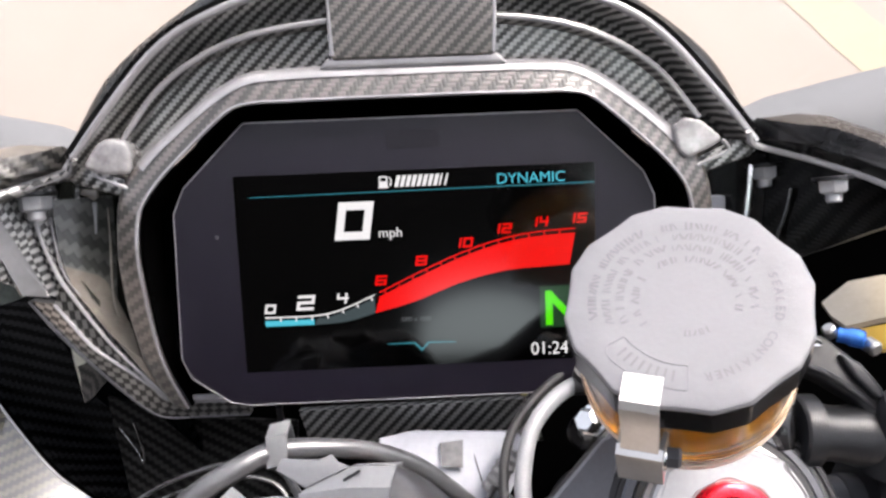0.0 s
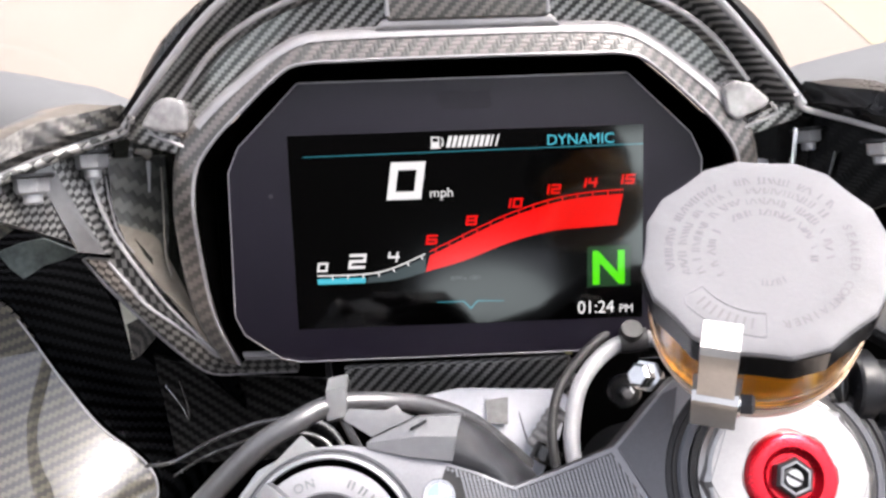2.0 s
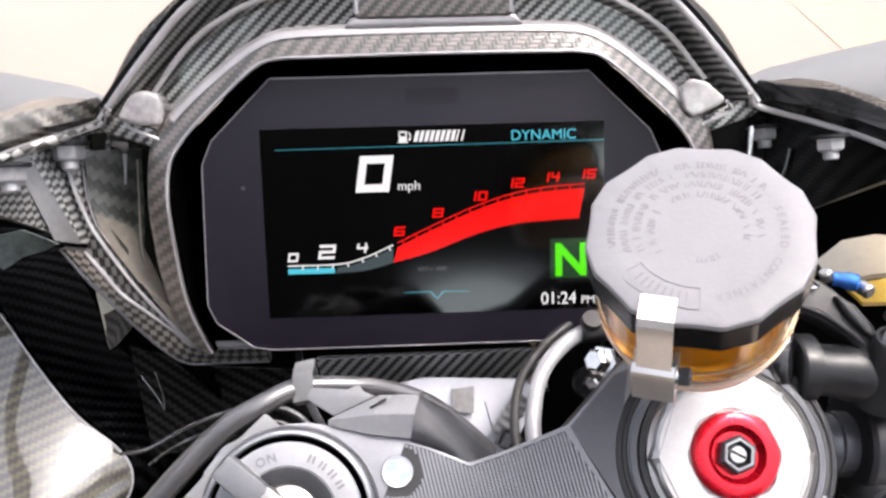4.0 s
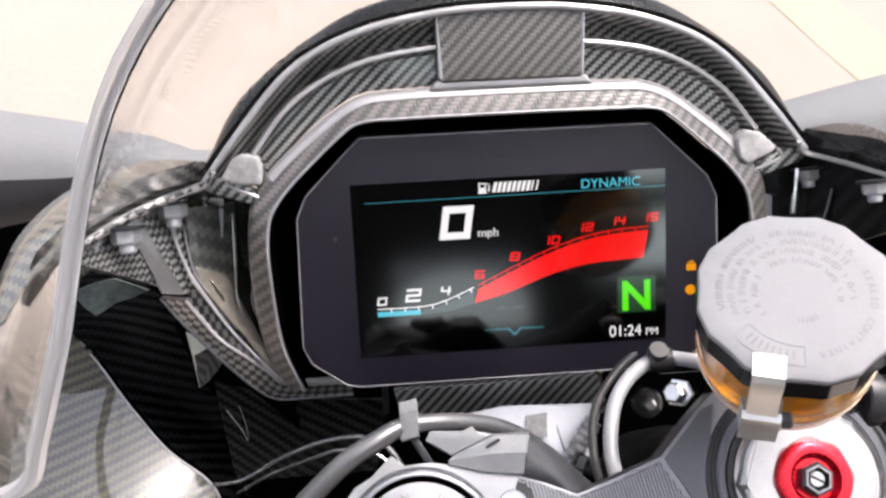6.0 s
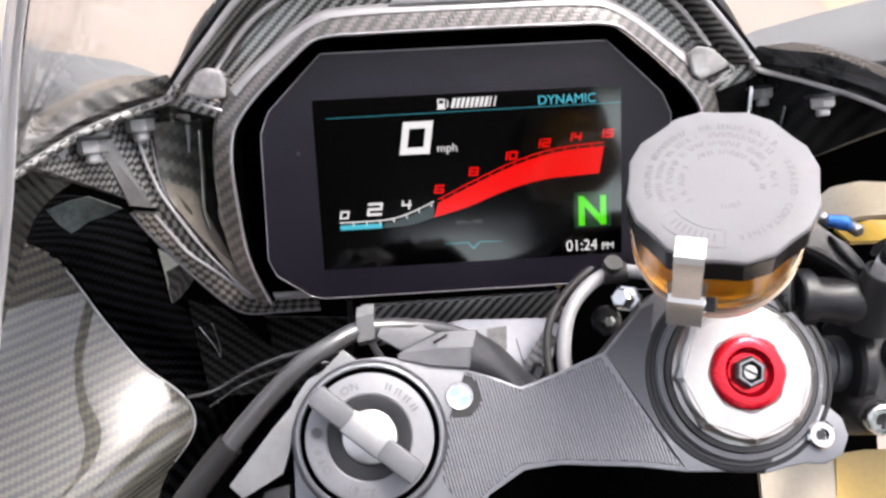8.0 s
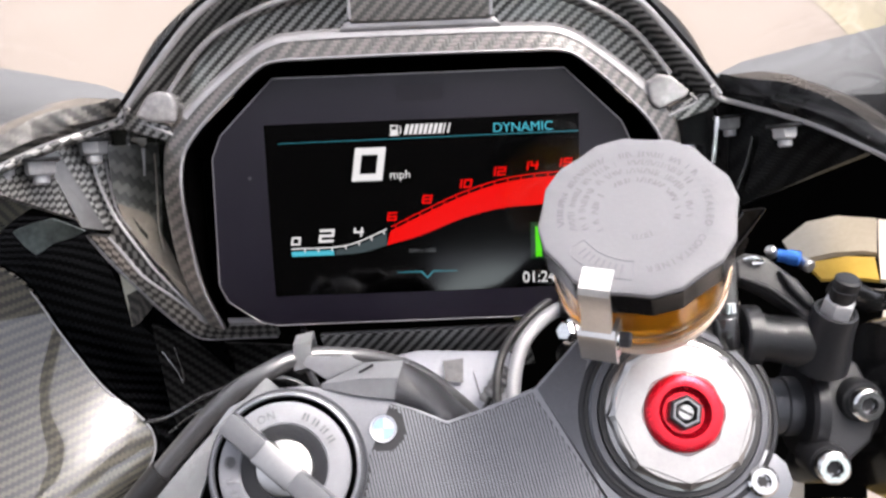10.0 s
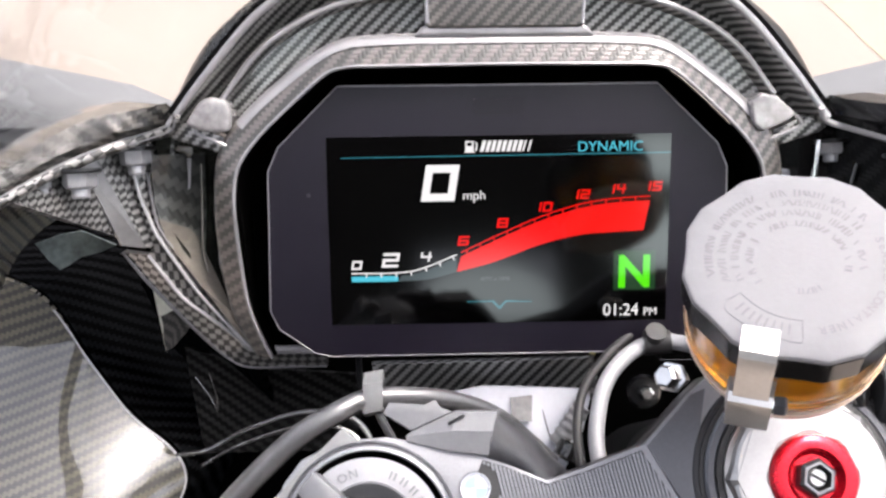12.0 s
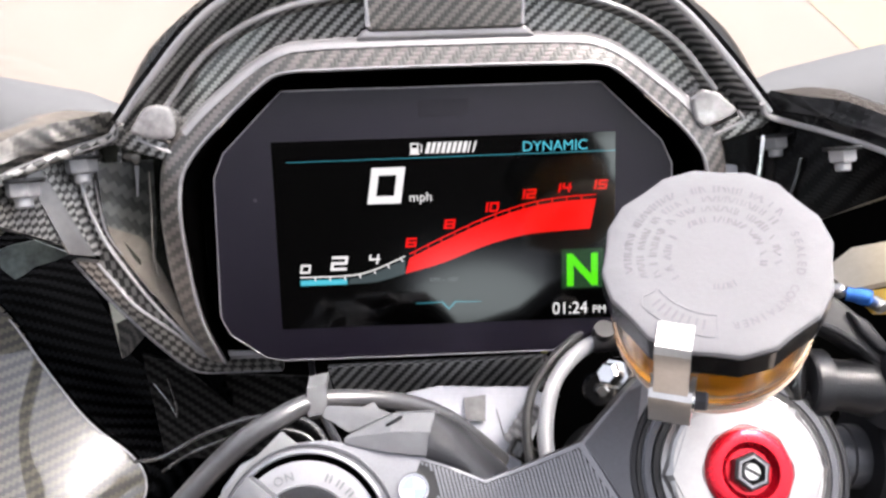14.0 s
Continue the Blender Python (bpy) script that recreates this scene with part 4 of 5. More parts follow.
def lining(t):
    rows = [[V(-262, 70, 20), V(-150, 110, 36), V(0, 120, 60), V(150, 110, 36), V(262, 70, 20)], [V(-262, 90, -60), V(-150, 125, -60), V(0, 135, -50), V(150, 125, -60), V(262, 90, -60)],
            [V(-250, 85, -150), V(-150, 110, -160), V(0, 115, -160), V(150, 110, -160), V(250, 85, -150)], [V(-230, 30, -240), V(-140, 10, -250), V(0, 0, -255), V(140, 10, -250), V(230, 30, -240)],
            [V(-230, -90, -280), V(-140, -110, -290), V(0, -120, -290), V(140, -110, -290), V(230, -90, -280)]]
    # Black sheet for the shade behind and below the instrument.
    part("inner_shade", sheet([even(glide(r, 5), 24) for r in rows], 0.003), VOID, t, angle=60)
    part("cross_panel", prism([(-58, -70), (48, -69), (54, -90), (-52, -92)], 38, 44, bevel=0.8), CARBON, t, "carbon-fibre strip below the dashboard")
    part("side_duct", sheet([[V(-150, 14, -10), V(-136, 40, -40), V(-112, 46, -75)], [V(-166, 44, -30), V(-140, 60, -66), V(-110, 66, -100)], [V(-160, 70, -70), V(-136, 80, -100), V(-106, 84, -130)]], 0.003), DUCTWEAVE, t, "carbon-fibre duct, shade in its colour")
    part("lower_web", sheet([[V(-152, 62, -66), V(-112, 62, -78), V(-62, 62, -82)], [V(-150, 66, -92), V(-112, 66, -98), V(-64, 66, -100)], [V(-146, 66, -124), V(-112, 66, -124), V(-70, 66, -124)]], 0.002), LOWERWEAVE, t, "carbon-fibre lower web, shade in its colour")
    part("side_duct", sheet([[V(150, 14, -10), V(136, 40, -40), V(112, 46, -75)], [V(166, 44, -30), V(140, 60, -66), V(110, 66, -100)], [V(160, 70, -70), V(136, 80, -100), V(106, 84, -130)]], 0.003), CARBON_SHADED, t, "carbon-fibre duct, shade in its colour")


lining(surround_thing)
web = part("side_web", sheet([[V(-157.2, 42, -44), V(-149, 42, -42), V(-141, 42, -47)], [V(-157, 43, -53), V(-151, 43, -52), V(-146, 43, -54)], [V(-156.2, 44, -63), V(-154.6, 44, -62), V(-152.5, 44, -61)]], 0.001), CARBON_BLOCK, surround_thing, "glossy carbon-fibre web")
# Facing and edge hold the web's glare in their colour.
part("web_facing", sheet([[V(-161.6, 46, -25), V(-156, 46, -25), V(-150, 46, -30)], [V(-159.4, 43.5, -36), V(-154, 43.5, -36), V(-148, 43.5, -39)], [V(-157.4, 41, -45.5), V(-154.6, 41, -44.6), V(-150.4, 41, -42.4)]], 0.001), WEB_GLARE, web, "facing with a bright sand-coloured reflection painted on")
part("web_edge", tube([(-161.6, 45.6, -25), (-159.5, 43.2, -36), (-157.4, 41, -45.5), (-156.8, 42.6, -54), (-156.2, 43.6, -63)], [0.5, 0.5, 0.5, 0.5, 0.3], steps=5, sides=8), WEB_GLARE, web, "edge with painted glare")
part("tab", box((-62, 14, -66), (2.5, 3, 16), (20, 0, 0), 0.4), CASTING, surround_thing)
part("tab", tube([(42.2, 10, -55), (42.6, 10, -62), (43.2, 11, -68), (44, 12, -75)], [0.7, 0.6, 0.5, 0.5], steps=4, sides=8), CABLE, surround_thing, "thin grey wire")
part("tab_tip", box((42.4, 8.6, -56.4), (3.0, 1.4, 3.6), (10, 8, 0), 0.5), TAGOLIVE, surround_thing, "small olive-yellow tip")
part("spring_clip", tube([(-147, 58, -81), (-140, 58, -92), (-137, 58, -99), (-137, 57, -90), (-140, 58, -79)], 0.6, steps=4, sides=6), STEEL, surround_thing, "thin wire spring clip")
part("stay", box((137, 8, 25), (2.2, 2.2, 22), (0, 4, 0), 0.4), STEEL, surround_thing, "thin steel stay")
lug = part("lug", prism([(-138, 34.6), (-136.6, 36.6), (-130.6, 36), (-130.4, 33), (-132, 31.2), (-134.2, 33.4)], 12.5, 17, bevel=0.5), OLIVE, surround_thing, "small sand-coloured lug")
part("pin", tube([(-132.2, 13.6, 31), (-132.4, 13.6, 24), (-133, 14, 18)], [1.1, 0.7, 0.5], steps=4, sides=10), NUTSTEEL, lug, "thin bright pin")
part("lug", box((128, 24, 16), (8, 6, 12), (0, 0, 10), 1.4), WHITE, surround_thing, "white plastic lug")


def shield():
    t = thing("heat_shield", DASH, V(0, 20, -100), "white plastic shield below the dashboard with a dark square", "shield")
    rows = [[V(-20, 13, -75.5), V(-6, 13, -72.8), V(38, 13, -75), V(42, 13, -79)], [V(-17, 9, -98), V(-5, 8, -98), V(25, 8, -97), V(38, 10, -95)], [V(-14, -4, -122), V(-5, -8, -122), V(12, -8, -122), V(22, -4, -120)]]
    part("sheet", sheet(rows, 0.002), WHITE, t, "white plastic sheet")
    part("patch", sheet([[V(5.5, 9.0, -77.5), V(15.5, 9.0, -76.5)], [V(6.0, 6.0, -87), V(15.0, 6.0, -88)]], 0.0005), PATCHGREY, t, "small dark square")
    part("scratch", tube([(20, 9.4, -83), (22, 7.5, -91), (24, 6, -98)], 0.45, steps=3, sides=6), BLACK, t)


shield()


# ---- cables and hoses ----
t = thing("corrugated_sleeve", DASH, V(31, 0, -98), "short ribbed grey sleeve with a black connector ring", "cable sleeve")
part("sleeve", tube([(25.5 + 1.05 * k, 0.2 * k, -96.5 + 1.5 * k) for k in range(12)], [4.6 if k % 2 else 3.9 for k in range(12)], steps=3, sides=16), PATCHGREY, t)
part("connector", lathe([(3.2, -4), (5.6, -4), (6.4, -3), (6.4, 3), (5.6, 4), (3.2, 4)], (30, -6, -98), (0.5, 0.3, 0.8), 28), GLOSSBLACK, t, "glossy black connector ring")
t = thing("wiring_loom", DASH, V(-51, -43, -60), "grey sheathed cable curving in front of the dashboard", "cable")
part("sheath", tube([(-140, -64, -132), (-106, -61, -92), (-83, -60, -69), (-68, -57, -60), (-53, -50, -55.6), (-31.6, -44, -57.8), (-16, -38, -63), (-2.5, -33, -71), (9.7, -28, -83), (20, -22, -95)], [4.6, 4.5, 4.3, 4.1, 3.9, 3.7, 3.5, 3.4, 3.4, 3.4], steps=10, sides=16), CABLE, t)
part("sleeve", tube([(-145, -65, -138), (-122, -62.5, -110), (-112, -61.5, -99)], 5.9, steps=6, sides=16), RUBBER, t, "rubber sleeve")
t = thing("cable_clip", DASH, V(-51, -43, -66), "grey plastic clip holding the cable", "clip")
part("band", soften(sheet([[V(-55.5, -47, -64), V(-48, -47, -62.5)], [V(-56, -55.5, -60), V(-48.5, -55.5, -58.5)], [V(-56, -54, -49), V(-48.5, -54, -47.5)], [V(-56, -44, -47.5), V(-48.5, -44, -46)], [V(-55.5, -39, -55), V(-48, -39, -54)]], 0.0018), 0.0003), CLIPGREY, t)
part("tail", tube([(-51, -51, -60), (-47, -56, -66), (-43, -60, -72)], 1.6, steps=4, sides=8), CASTING, t)
t = thing("thin_cable", DASH, V(-95, 20, -96), "thin black cable looping under the dashboard", "cable")
part("sheath", tube([(-152, 34, -112), (-134, 22, -105), (-116, 20, -95), (-95, 20, -88), (-76, 18, -86), (-62, 16, -92), (-52, 8, -108)], [1.0, 1.2, 1.3, 1.4, 1.4, 1.4, 1.4], sides=10), GLOSSCABLE, t)
t = thing("thin_cable", DASH, V(-92, 20, -100), "thin black cable looping under the dashboard", "cable")
part("sheath", tube([(-142, 44, -122), (-126, 28, -108), (-112, 21, -100), (-98, 19, -95), (-84, 18, -92), (-66, 16, -96), (-56, 8, -110)], [0.9, 1.0, 1.1, 1.2, 1.2, 1.2, 1.2], sides=10), GLOSSCABLE, t)
t = thing("brake_hose", DASH, V(40, -45, -108), "grey rubber brake hose curving up to the reservoir", "hose")
part("hose", tube([(92, -52, -41), (84, -28, -46), (76, -12, -47.5), (66, -8, -47.5), (53, -10, -53.5), (42, -20, -63), (37, -30, -78), (37, -40, -90), (42, -46, -108)], 3.3, steps=8, sides=14), HOSE, t)
part("clamp", join(tube([(72, -9.5, -47.5), (61, -8, -48.6)], 4.9, sides=16), tube([(65, -9, -45.5), (65, -12, -42)], [5.0, 4.4], sides=14)), BLACK, t, "black rubber clamp")
t = thing("brake_hose", DASH, V(33, -40, -108), "thin dark glossy hose beside the thicker one", "hose")
part("hose", tube([(58, 2, -47), (45, -6, -55), (34, -16, -66), (29.5, -28, -80), (31, -40, -96), (36, -46, -110)], 2.0, steps=8, sides=12), HOSE2, t)
t = thing("bleed_screw", DASH, V(60, -52, -52), "bright steel bleed screw by the brake hose", "screw")
part("head", lathe([(0, 8), (3.6, 8), (4.6, 7), (4.6, 2), (6, 1.6), (6, -1), (3, -1), (3, -10)], (61, -52, -49), (-0.6, -0.7, 0.3), 6), STEEL, t)
t = thing("bleed_screw", DASH, V(70, 30, -86), "bright steel screw deep in the shade", "screw")
part("head", lathe([(0, 4), (2.4, 4), (3.4, 3.2), (3.6, -1.5)], (72, 30, -84), (0, -1, 0.2), 6), STEEL, t)
part("boss", lathe([(3.2, -3), (3.4, -1.4), (7.0, -1.6), (8.2, -2.6), (8.2, -9), (0, -9)], (72, 30, -84), (0, -1, 0.2), 28), GLOSSBLACK, t, "round black boss")


# ---- top yoke with ribs ----
def inside(x, y, poly):
    hit = False
    for (a, b), (c, d) in zip(poly, poly[1:] + poly[:1]):
        if (b > y) != (d > y) and x < (c - a) * (y - b) / (d - b) + a:
            hit = not hit
    return hit


def yoke():
    t = thing("triple_clamp", YOKE, V(0, 0, -16), "grey anodised triple clamp with a finely ribbed top", "fork clamp")
    outline = [(-80, 2), (-74, 10), (-62, 16), (-46, 17), (-34, 15), (-11, 10), (7, 2), (20, 6), (40, 13), (56, 29), (64, 36), (98, 38), (124, 16), (126, -14), (98, -36), (67, -34), (50, -31), (20, -28), (6, -29), (-8, -37), (-22, -56), (-80, -56)]
    part("body", prism(outline, -2.6, 0, axis="z", bevel=1.0, segments=2), YOKE_GREY, t)
    part("underside", prism([(x * 0.995, y * 0.99) for x, y in outline], -16, -2.5, axis="z", bevel=0.8), BLACK, t, "black underside")
    field = [(-14, 9), (-6, 6.5), (7, 0.8), (20, 4.6), (39, 11), (65, -31.5), (50, -29), (20, -26.2), (5, -27), (-8, -35), (-18, -44), (-25, -30), (-23, -12)]
    bm = bmesh.new()
    lean = 0.22
    for k in range(88):
        x0, run = -38 + 1.25 * k, None
        for j in range(121):
            y = 12 - 0.5 * j
            x = x0 - lean * y
            ok = j < 120 and inside(x, y, field) and (x + 51) ** 2 + (y + 13) ** 2 > 29 ** 2 and (x + 16.4) ** 2 + y ** 2 > 8 ** 2
            if ok and run is None:
                run = y
            if not ok and run is not None:
                if run - y > 1:
                    q = [(x0 - lean * yy + dx, yy) for yy, dx in ((run, -0.4), (run, 0.4), (y + 0.5, 0.4), (y + 0.5, -0.4))]
                    lo, hi = [bm.verts.new(V(a, b, -0.2)) for a, b in q], [bm.verts.new(V(a, b, 0.8)) for a, b in q]
                    bm.faces.new(hi)
                    for i in range(4):
                        bm.faces.new((lo[i], lo[(i + 1) % 4], hi[(i + 1) % 4], hi[i]))
                run = None
    part("rib_bed", prism(field, -0.5, 0.12, axis="z"), BLACK, t, "dark bed between the ribs")
    tagged(part("ribs", bm, YOKE_GREY, t, "fine machined ribs"), kind="stuff")
    part("collar", lathe([(29.6, -16), (29.6, 1.6), (30.2, 2.4), (32.2, 2.4), (33, 1.6), (33, -16)], (92, 1, 0), segments=72), YOKE_DARK, t, "grey clamp collar")
    part("collar_groove", lathe([(33, -10), (33, 0.5), (34.4, 0.5), (34.4, -10)], (92, 1, 0), segments=72), BLACK, t, "black groove")
    part("collar_rim", lathe([(34.4, -16), (34.4, 0.4), (35, 1.0), (36.4, 0.8), (37.2, -0.4), (37.2, -16)], (92, 1, 0), segments=72), CASTING, t, "dark outer rim")
    part("seal_ring", lathe([(27.5, -4), (27.5, 3.0), (29.4, 3.0), (29.6, 2.6), (29.6, -4)], (92, 1, 0), segments=64), BLACK, t, "black ring")
    part("arm", prism([(41, 12.4), (57, 29), (62, 31), (58, 12), (57, -8), (62, -26), (67, -33)], -0.5, 0.35, axis="z"), YOKE_DARK, t, "darker smooth arm")
    ear = part("ear", prism([(112, -8), (124, -12), (130, -18), (131.5, -25), (128, -32), (120.5, -35), (113, -34), (106, -35), (96, -37), (102, -26)], -14, 0.6, axis="z", bevel=1.5), YOKE_GREY, t)
    bolt = part("bolt", lathe([(0, 1.2), (2.4, 1.2), (2.6, 3.4), (4.6, 3.4), (5.6, 2.4), (5.6, 0.4), (7.4, 0.4), (7.4, -1)], (119.8, -23.9, 0), segments=28), STEEL, ear, "bright torx bolt")
    part("socket", lathe([(0, 1.3), (2.3, 1.3), (2.3, 2.0)], (119.8, -23.9, 0), segments=12, lobes=6, depth=0.35), BLACK, bolt)
    b = part("badge", lathe([(0, 0.6), (4.1, 0.6), (4.3, 1.3), (5.0, 1.4), (5.4, 0.8), (5.4, -0.5)], (-16.6, 0, 0), segments=36), STEEL, t, "small round enamel badge")
    for k in range(4):
        a0 = k * math.pi / 2
        pts = [(-16.6, 0), *((-16.6 + 3.8 * math.cos(a0 + i * math.pi / 12), 3.8 * math.sin(a0 + i * math.pi / 12)) for i in range(7))]
        part("quarter", prism(pts, 0.5, 1.0, axis="z"), BLUE_PALE if k % 2 else WHITE, b)


BLUE_PALE = surface("enamel_blue", (0.20, 0.33, 0.46), (0.26, 0.40, 0.52), rough=0.2, coat=0.8)
yoke()


def fork():
    t = thing("fork_leg", YOKE, V(92, 1, -1095), "silver fork cap with a red adjuster in the clamp", "fork")
    part("tube", lathe([(26.8, -160), (27.2, -158), (27.2, 1), (26.8, 2)], (92, 1, 0), segments=48), GOLDTUBE, t)
    part("slider", lathe([(0, -1096), (20, -1096), (22, -1090), (22, -700), (24, -690), (24, -520), (29, -515), (29, -170), (27.2, -158)], (92, 1, 0), segments=40), GOLDTUBE, t)
    cap = part("cap", lathe([(0, 8.4), (14.6, 8.4), (15.0, 8.8), (24.4, 8.8), (25.4, 8.0), (25.6, 4.4), (27.2, 4.0), (27.4, 3.2), (27.4, 0)], (92, 1, 0), segments=64), SILVER, t, "machined silver cap")
    part("octagon_face", lathe([(15.2, 8.2), (15.6, 8.9), (24.6, 9.0), (26.6, 7.6), (27.2, 6.4), (27.2, 4.1), (20, 4.1)], (92, 1, 0), segments=96, facets=8, phase=0.2), SILVER, cap, angle=20)
    red = part("adjuster", lathe([(5.0, 9.0), (7.4, 9.0), (8.6, 10.0), (9.4, 11.6), (12.2, 11.8), (13.6, 11.0), (14.2, 9.6), (14.2, 8)], (92, 1, 0), segments=56), RED, t, "red anodised adjuster ring")
    part("hexagon", lathe([(4.3, 9), (4.3, 13.2), (5.6, 13.2), (6.4, 12.4), (6.4, 9)], (92, 1, 0), segments=6, phase=0.35), CASTING, red, "dark steel hexagon")
    part("socket", lathe([(3.0, 10.2), (4.5, 12.4), (4.5, 9)], (92, 1, 0), segments=24), BLACK, red)
    part("hexagon_rim", lathe([(4.3, 9.5), (4.4, 13.5), (5.2, 13.5), (5.5, 9.5)], (92, 1, 0), segments=6, phase=0.35), YOKE_GREY, red, "bright chamfer")
    part("slot_screw", lathe([(0, 12.4), (2.5, 12.4), (3.0, 11.6), (3.0, 9)], (92, 1, 0), segments=24), NUTSTEEL, red)
    part("slot", box((92, 1, 12.0), (0.9, 5.2, 1.0), (0, 0, 60)), CASTING, red)


GOLDTUBE = surface("dark_fork_tube", (0.03, 0.03, 0.03), (0.05, 0.05, 0.05), rough=0.35, metal=0.6)
fork()


def ignition():
    c = (-51, -13, 0)
    t = thing("ignition_switch", YOKE, V(-51, -13, 0), "round grey ignition switch in the triple clamp", "ignition switch")
    part("barrel", lathe([(0, -3), (27.6, -3), (27.6, 8), (26.8, 10), (25.9, 10.4), (25.5, 10), (25.5, 6)], c, segments=72), YOKE_GREY, t, "grey metal barrel")
    part("outer_ring", lathe([(28.2, -6), (28.8, 2), (28.8, 5), (27.9, 6.2), (27.7, -6)], c, segments=72), YOKE_DARK, t)
    part("groove", lathe([(23.0, 4), (23.0, 7.6), (25.6, 7.6), (25.6, 4)], c, segments=72), VOID, t, "black groove")
    part("dial", lathe([(15.4, 10), (15.4, 12.0), (16, 12.4), (22.2, 11.8), (23.4, 10.8), (23.4, 4)], c, segments=72), LOCKGREY, t, "grey dial with faint lettering")
    part("inner_ring", lathe([(10.2, 9), (10.2, 11.2), (14.6, 12.0), (15.5, 11.8), (15.5, 6)], c, segments=60), CASTING, t, "dark inner ring")
    part("lock_face", lathe([(0, 12.6), (8.6, 12.6), (9.8, 12.0), (10.3, 10), (10.3, 6)], c, segments=48), DULLSTEEL, t, "bright lock face")
    flat = lambda a, r: pose(-0.051, -0.013, 0.0126) @ pose(0, 0, 0, 0, 0, a) @ pose(0, r / 1000, 0)
    for word, middle in (("ON", 20), ("OFF", 113)):
        bm = bmesh.new()
        for i, letter in enumerate(word):
            bm = join(bm, lettering(letter, 4.0, 0, 0, align="CENTER", flat=flat(middle - 11 * (i - (len(word) - 1) / 2), 17.6)))
        part("lettering", bm, DIALMARK, t, recalc=False)
    part("lock_symbol", lathe([(1.5, 0), (1.5, 0.4), (2.1, 0.4), (2.1, 0)], tuple(flat(82, 19.2).translation * 1000), segments=24), DIALMARK, t)
    for a, w in ((-24, 4), (-36, 4), (-48, 4), (-60, 4), (160, 6), (178, 6)):
        m = flat(a, 19.2)
        bm = bmesh.new()
        for k in range(2):
            bmesh.ops.create_cube(bm, size=1, matrix=m @ pose((k - 0.5) * w / 2700, 0, 0) @ Matrix.Diagonal((w / 6500, 0.0026, 0.0003, 1)))
        part("mark", bm, DIALMARK, t)
    k = thing("ignition_key", YOKE, V(-52, -12, 13), "grey ignition key with a bright metal middle in the lock", "key")
    way = math.degrees(math.atan2(-26, 30))
    part("shank", box((-52, -12, 17), (17, 9.4, 11), (0, 0, way), bevel=1.2), SILVER, k, "bright metal middle")
    off = Vector((30, -26, 0)).normalized() * 15.5
    for s in (-1, 1):
        part("grip", box((-52 + s * off.x, -12 + s * off.y, 18), (16.5, 8.6, 10), (0, 0, way), bevel=1.8), KEYGREY, k, "grey plastic grip")
    c2 = thing("switch_cover", YOKE, V(-40, 25, 0), "angular grey plastic cover behind the ignition switch", "cover")
    rows = [[V(-39.5, 14.5, -6), V(-26, 11, -6), V(-13, 9, -6), V(-3, 5.5, -6), V(7, 0, -6)], [V(-39, 15.5, 0.8), V(-25.5, 12.2, 2), V(-12, 10.4, 2.2), V(-2, 6.6, 0.8), V(8, 1.2, -1)],
            [V(-39.2, 17.2, 1.4), V(-24, 18.5, 3.6), V(-10.5, 18, 4.6), V(1.5, 12, -8), V(11, 4, -13)], [V(-37.5, 18.6, -1), V(-22.6, 24.8, 0.4), V(-8.6, 24.6, 1.0), V(3, 17, -21), V(14, 8, -27)], [V(-36, 19, -9), V(-22, 26, -9), V(-7, 26, -9), V(6, 18, -24), V(15, 9, -28)]]
    part("shell", sheet([r[:3] for r in rows], 0.002), COVERGREY, c2, angle=16)
    # The cover's end is split off so that its colour can hold shade.
    ends = [[V(-13, 9, -6), V(-3, 5.5, -6), V(7, 0, -6), V(14, -2, -8)], [V(-12, 10.4, 2.2), V(-2, 6.6, 1.0), V(8, 1.2, -2), V(15, -0.6, -6)], [V(-10.5, 18, 4.6), V(-1, 12.5, 1.5), V(9, 5, -5), V(16, 2, -11)], [V(-8.6, 24, 0.6), V(0, 18, -4), V(10, 9.5, -12), V(16.5, 5, -18)], [V(-8, 25, -8), V(1, 20, -12), V(10, 12, -20), V(16, 7, -26)]]
    part("shaded_end", sheet([even(glide(r, 6), 16) for r in zip(*[even(glide(k, 5), 12) for k in zip(*ends)])], 0.002), END_SHADE, c2, "smooth end of the cover, shade in its colour", angle=50)
    part("tongue", prism([(-47, 25), (-45, 28.5), (-33, 27.6), (-29.2, 29.2), (-27.6, 26.8), (-23.4, 25), (-37.6, 19)], -6, -2.5, axis="z", bevel=0.5), COVERGREY, c2, "flat grey tongue")
    part("rib", box((-22.5, 22.2, 2.2), (6, 1.0, 1.2), (12, 0, 28), 0.3), CASTING, c2, "small dark raised rib")
    part("side_lug", prism([(-60, 20.5), (-52, 13.5), (-60, 10), (-70, 4), (-78, -6), (-84, -24), (-99, -32), (-104, -27), (-88, -8), (-73, 8)], -1.4, 1.2, axis="z", bevel=0.6), CLIPGREY, c2, "pale grey plate")
    part("side_lug", prism([(-96, -46), (-92, -30), (-82, -28), (-84, -54)], -14, -4, axis="z", bevel=1.2), CASTING, c2)


DULLSTEEL = surface("dull_steel", (0.5, 0.49, 0.48), (0.66, 0.65, 0.63), rough=0.35, metal=1.0, stain=90)
DIALMARK = surface("dial_marking", (0.105, 0.107, 0.115), (0.135, 0.137, 0.146), rough=0.6)
ignition()


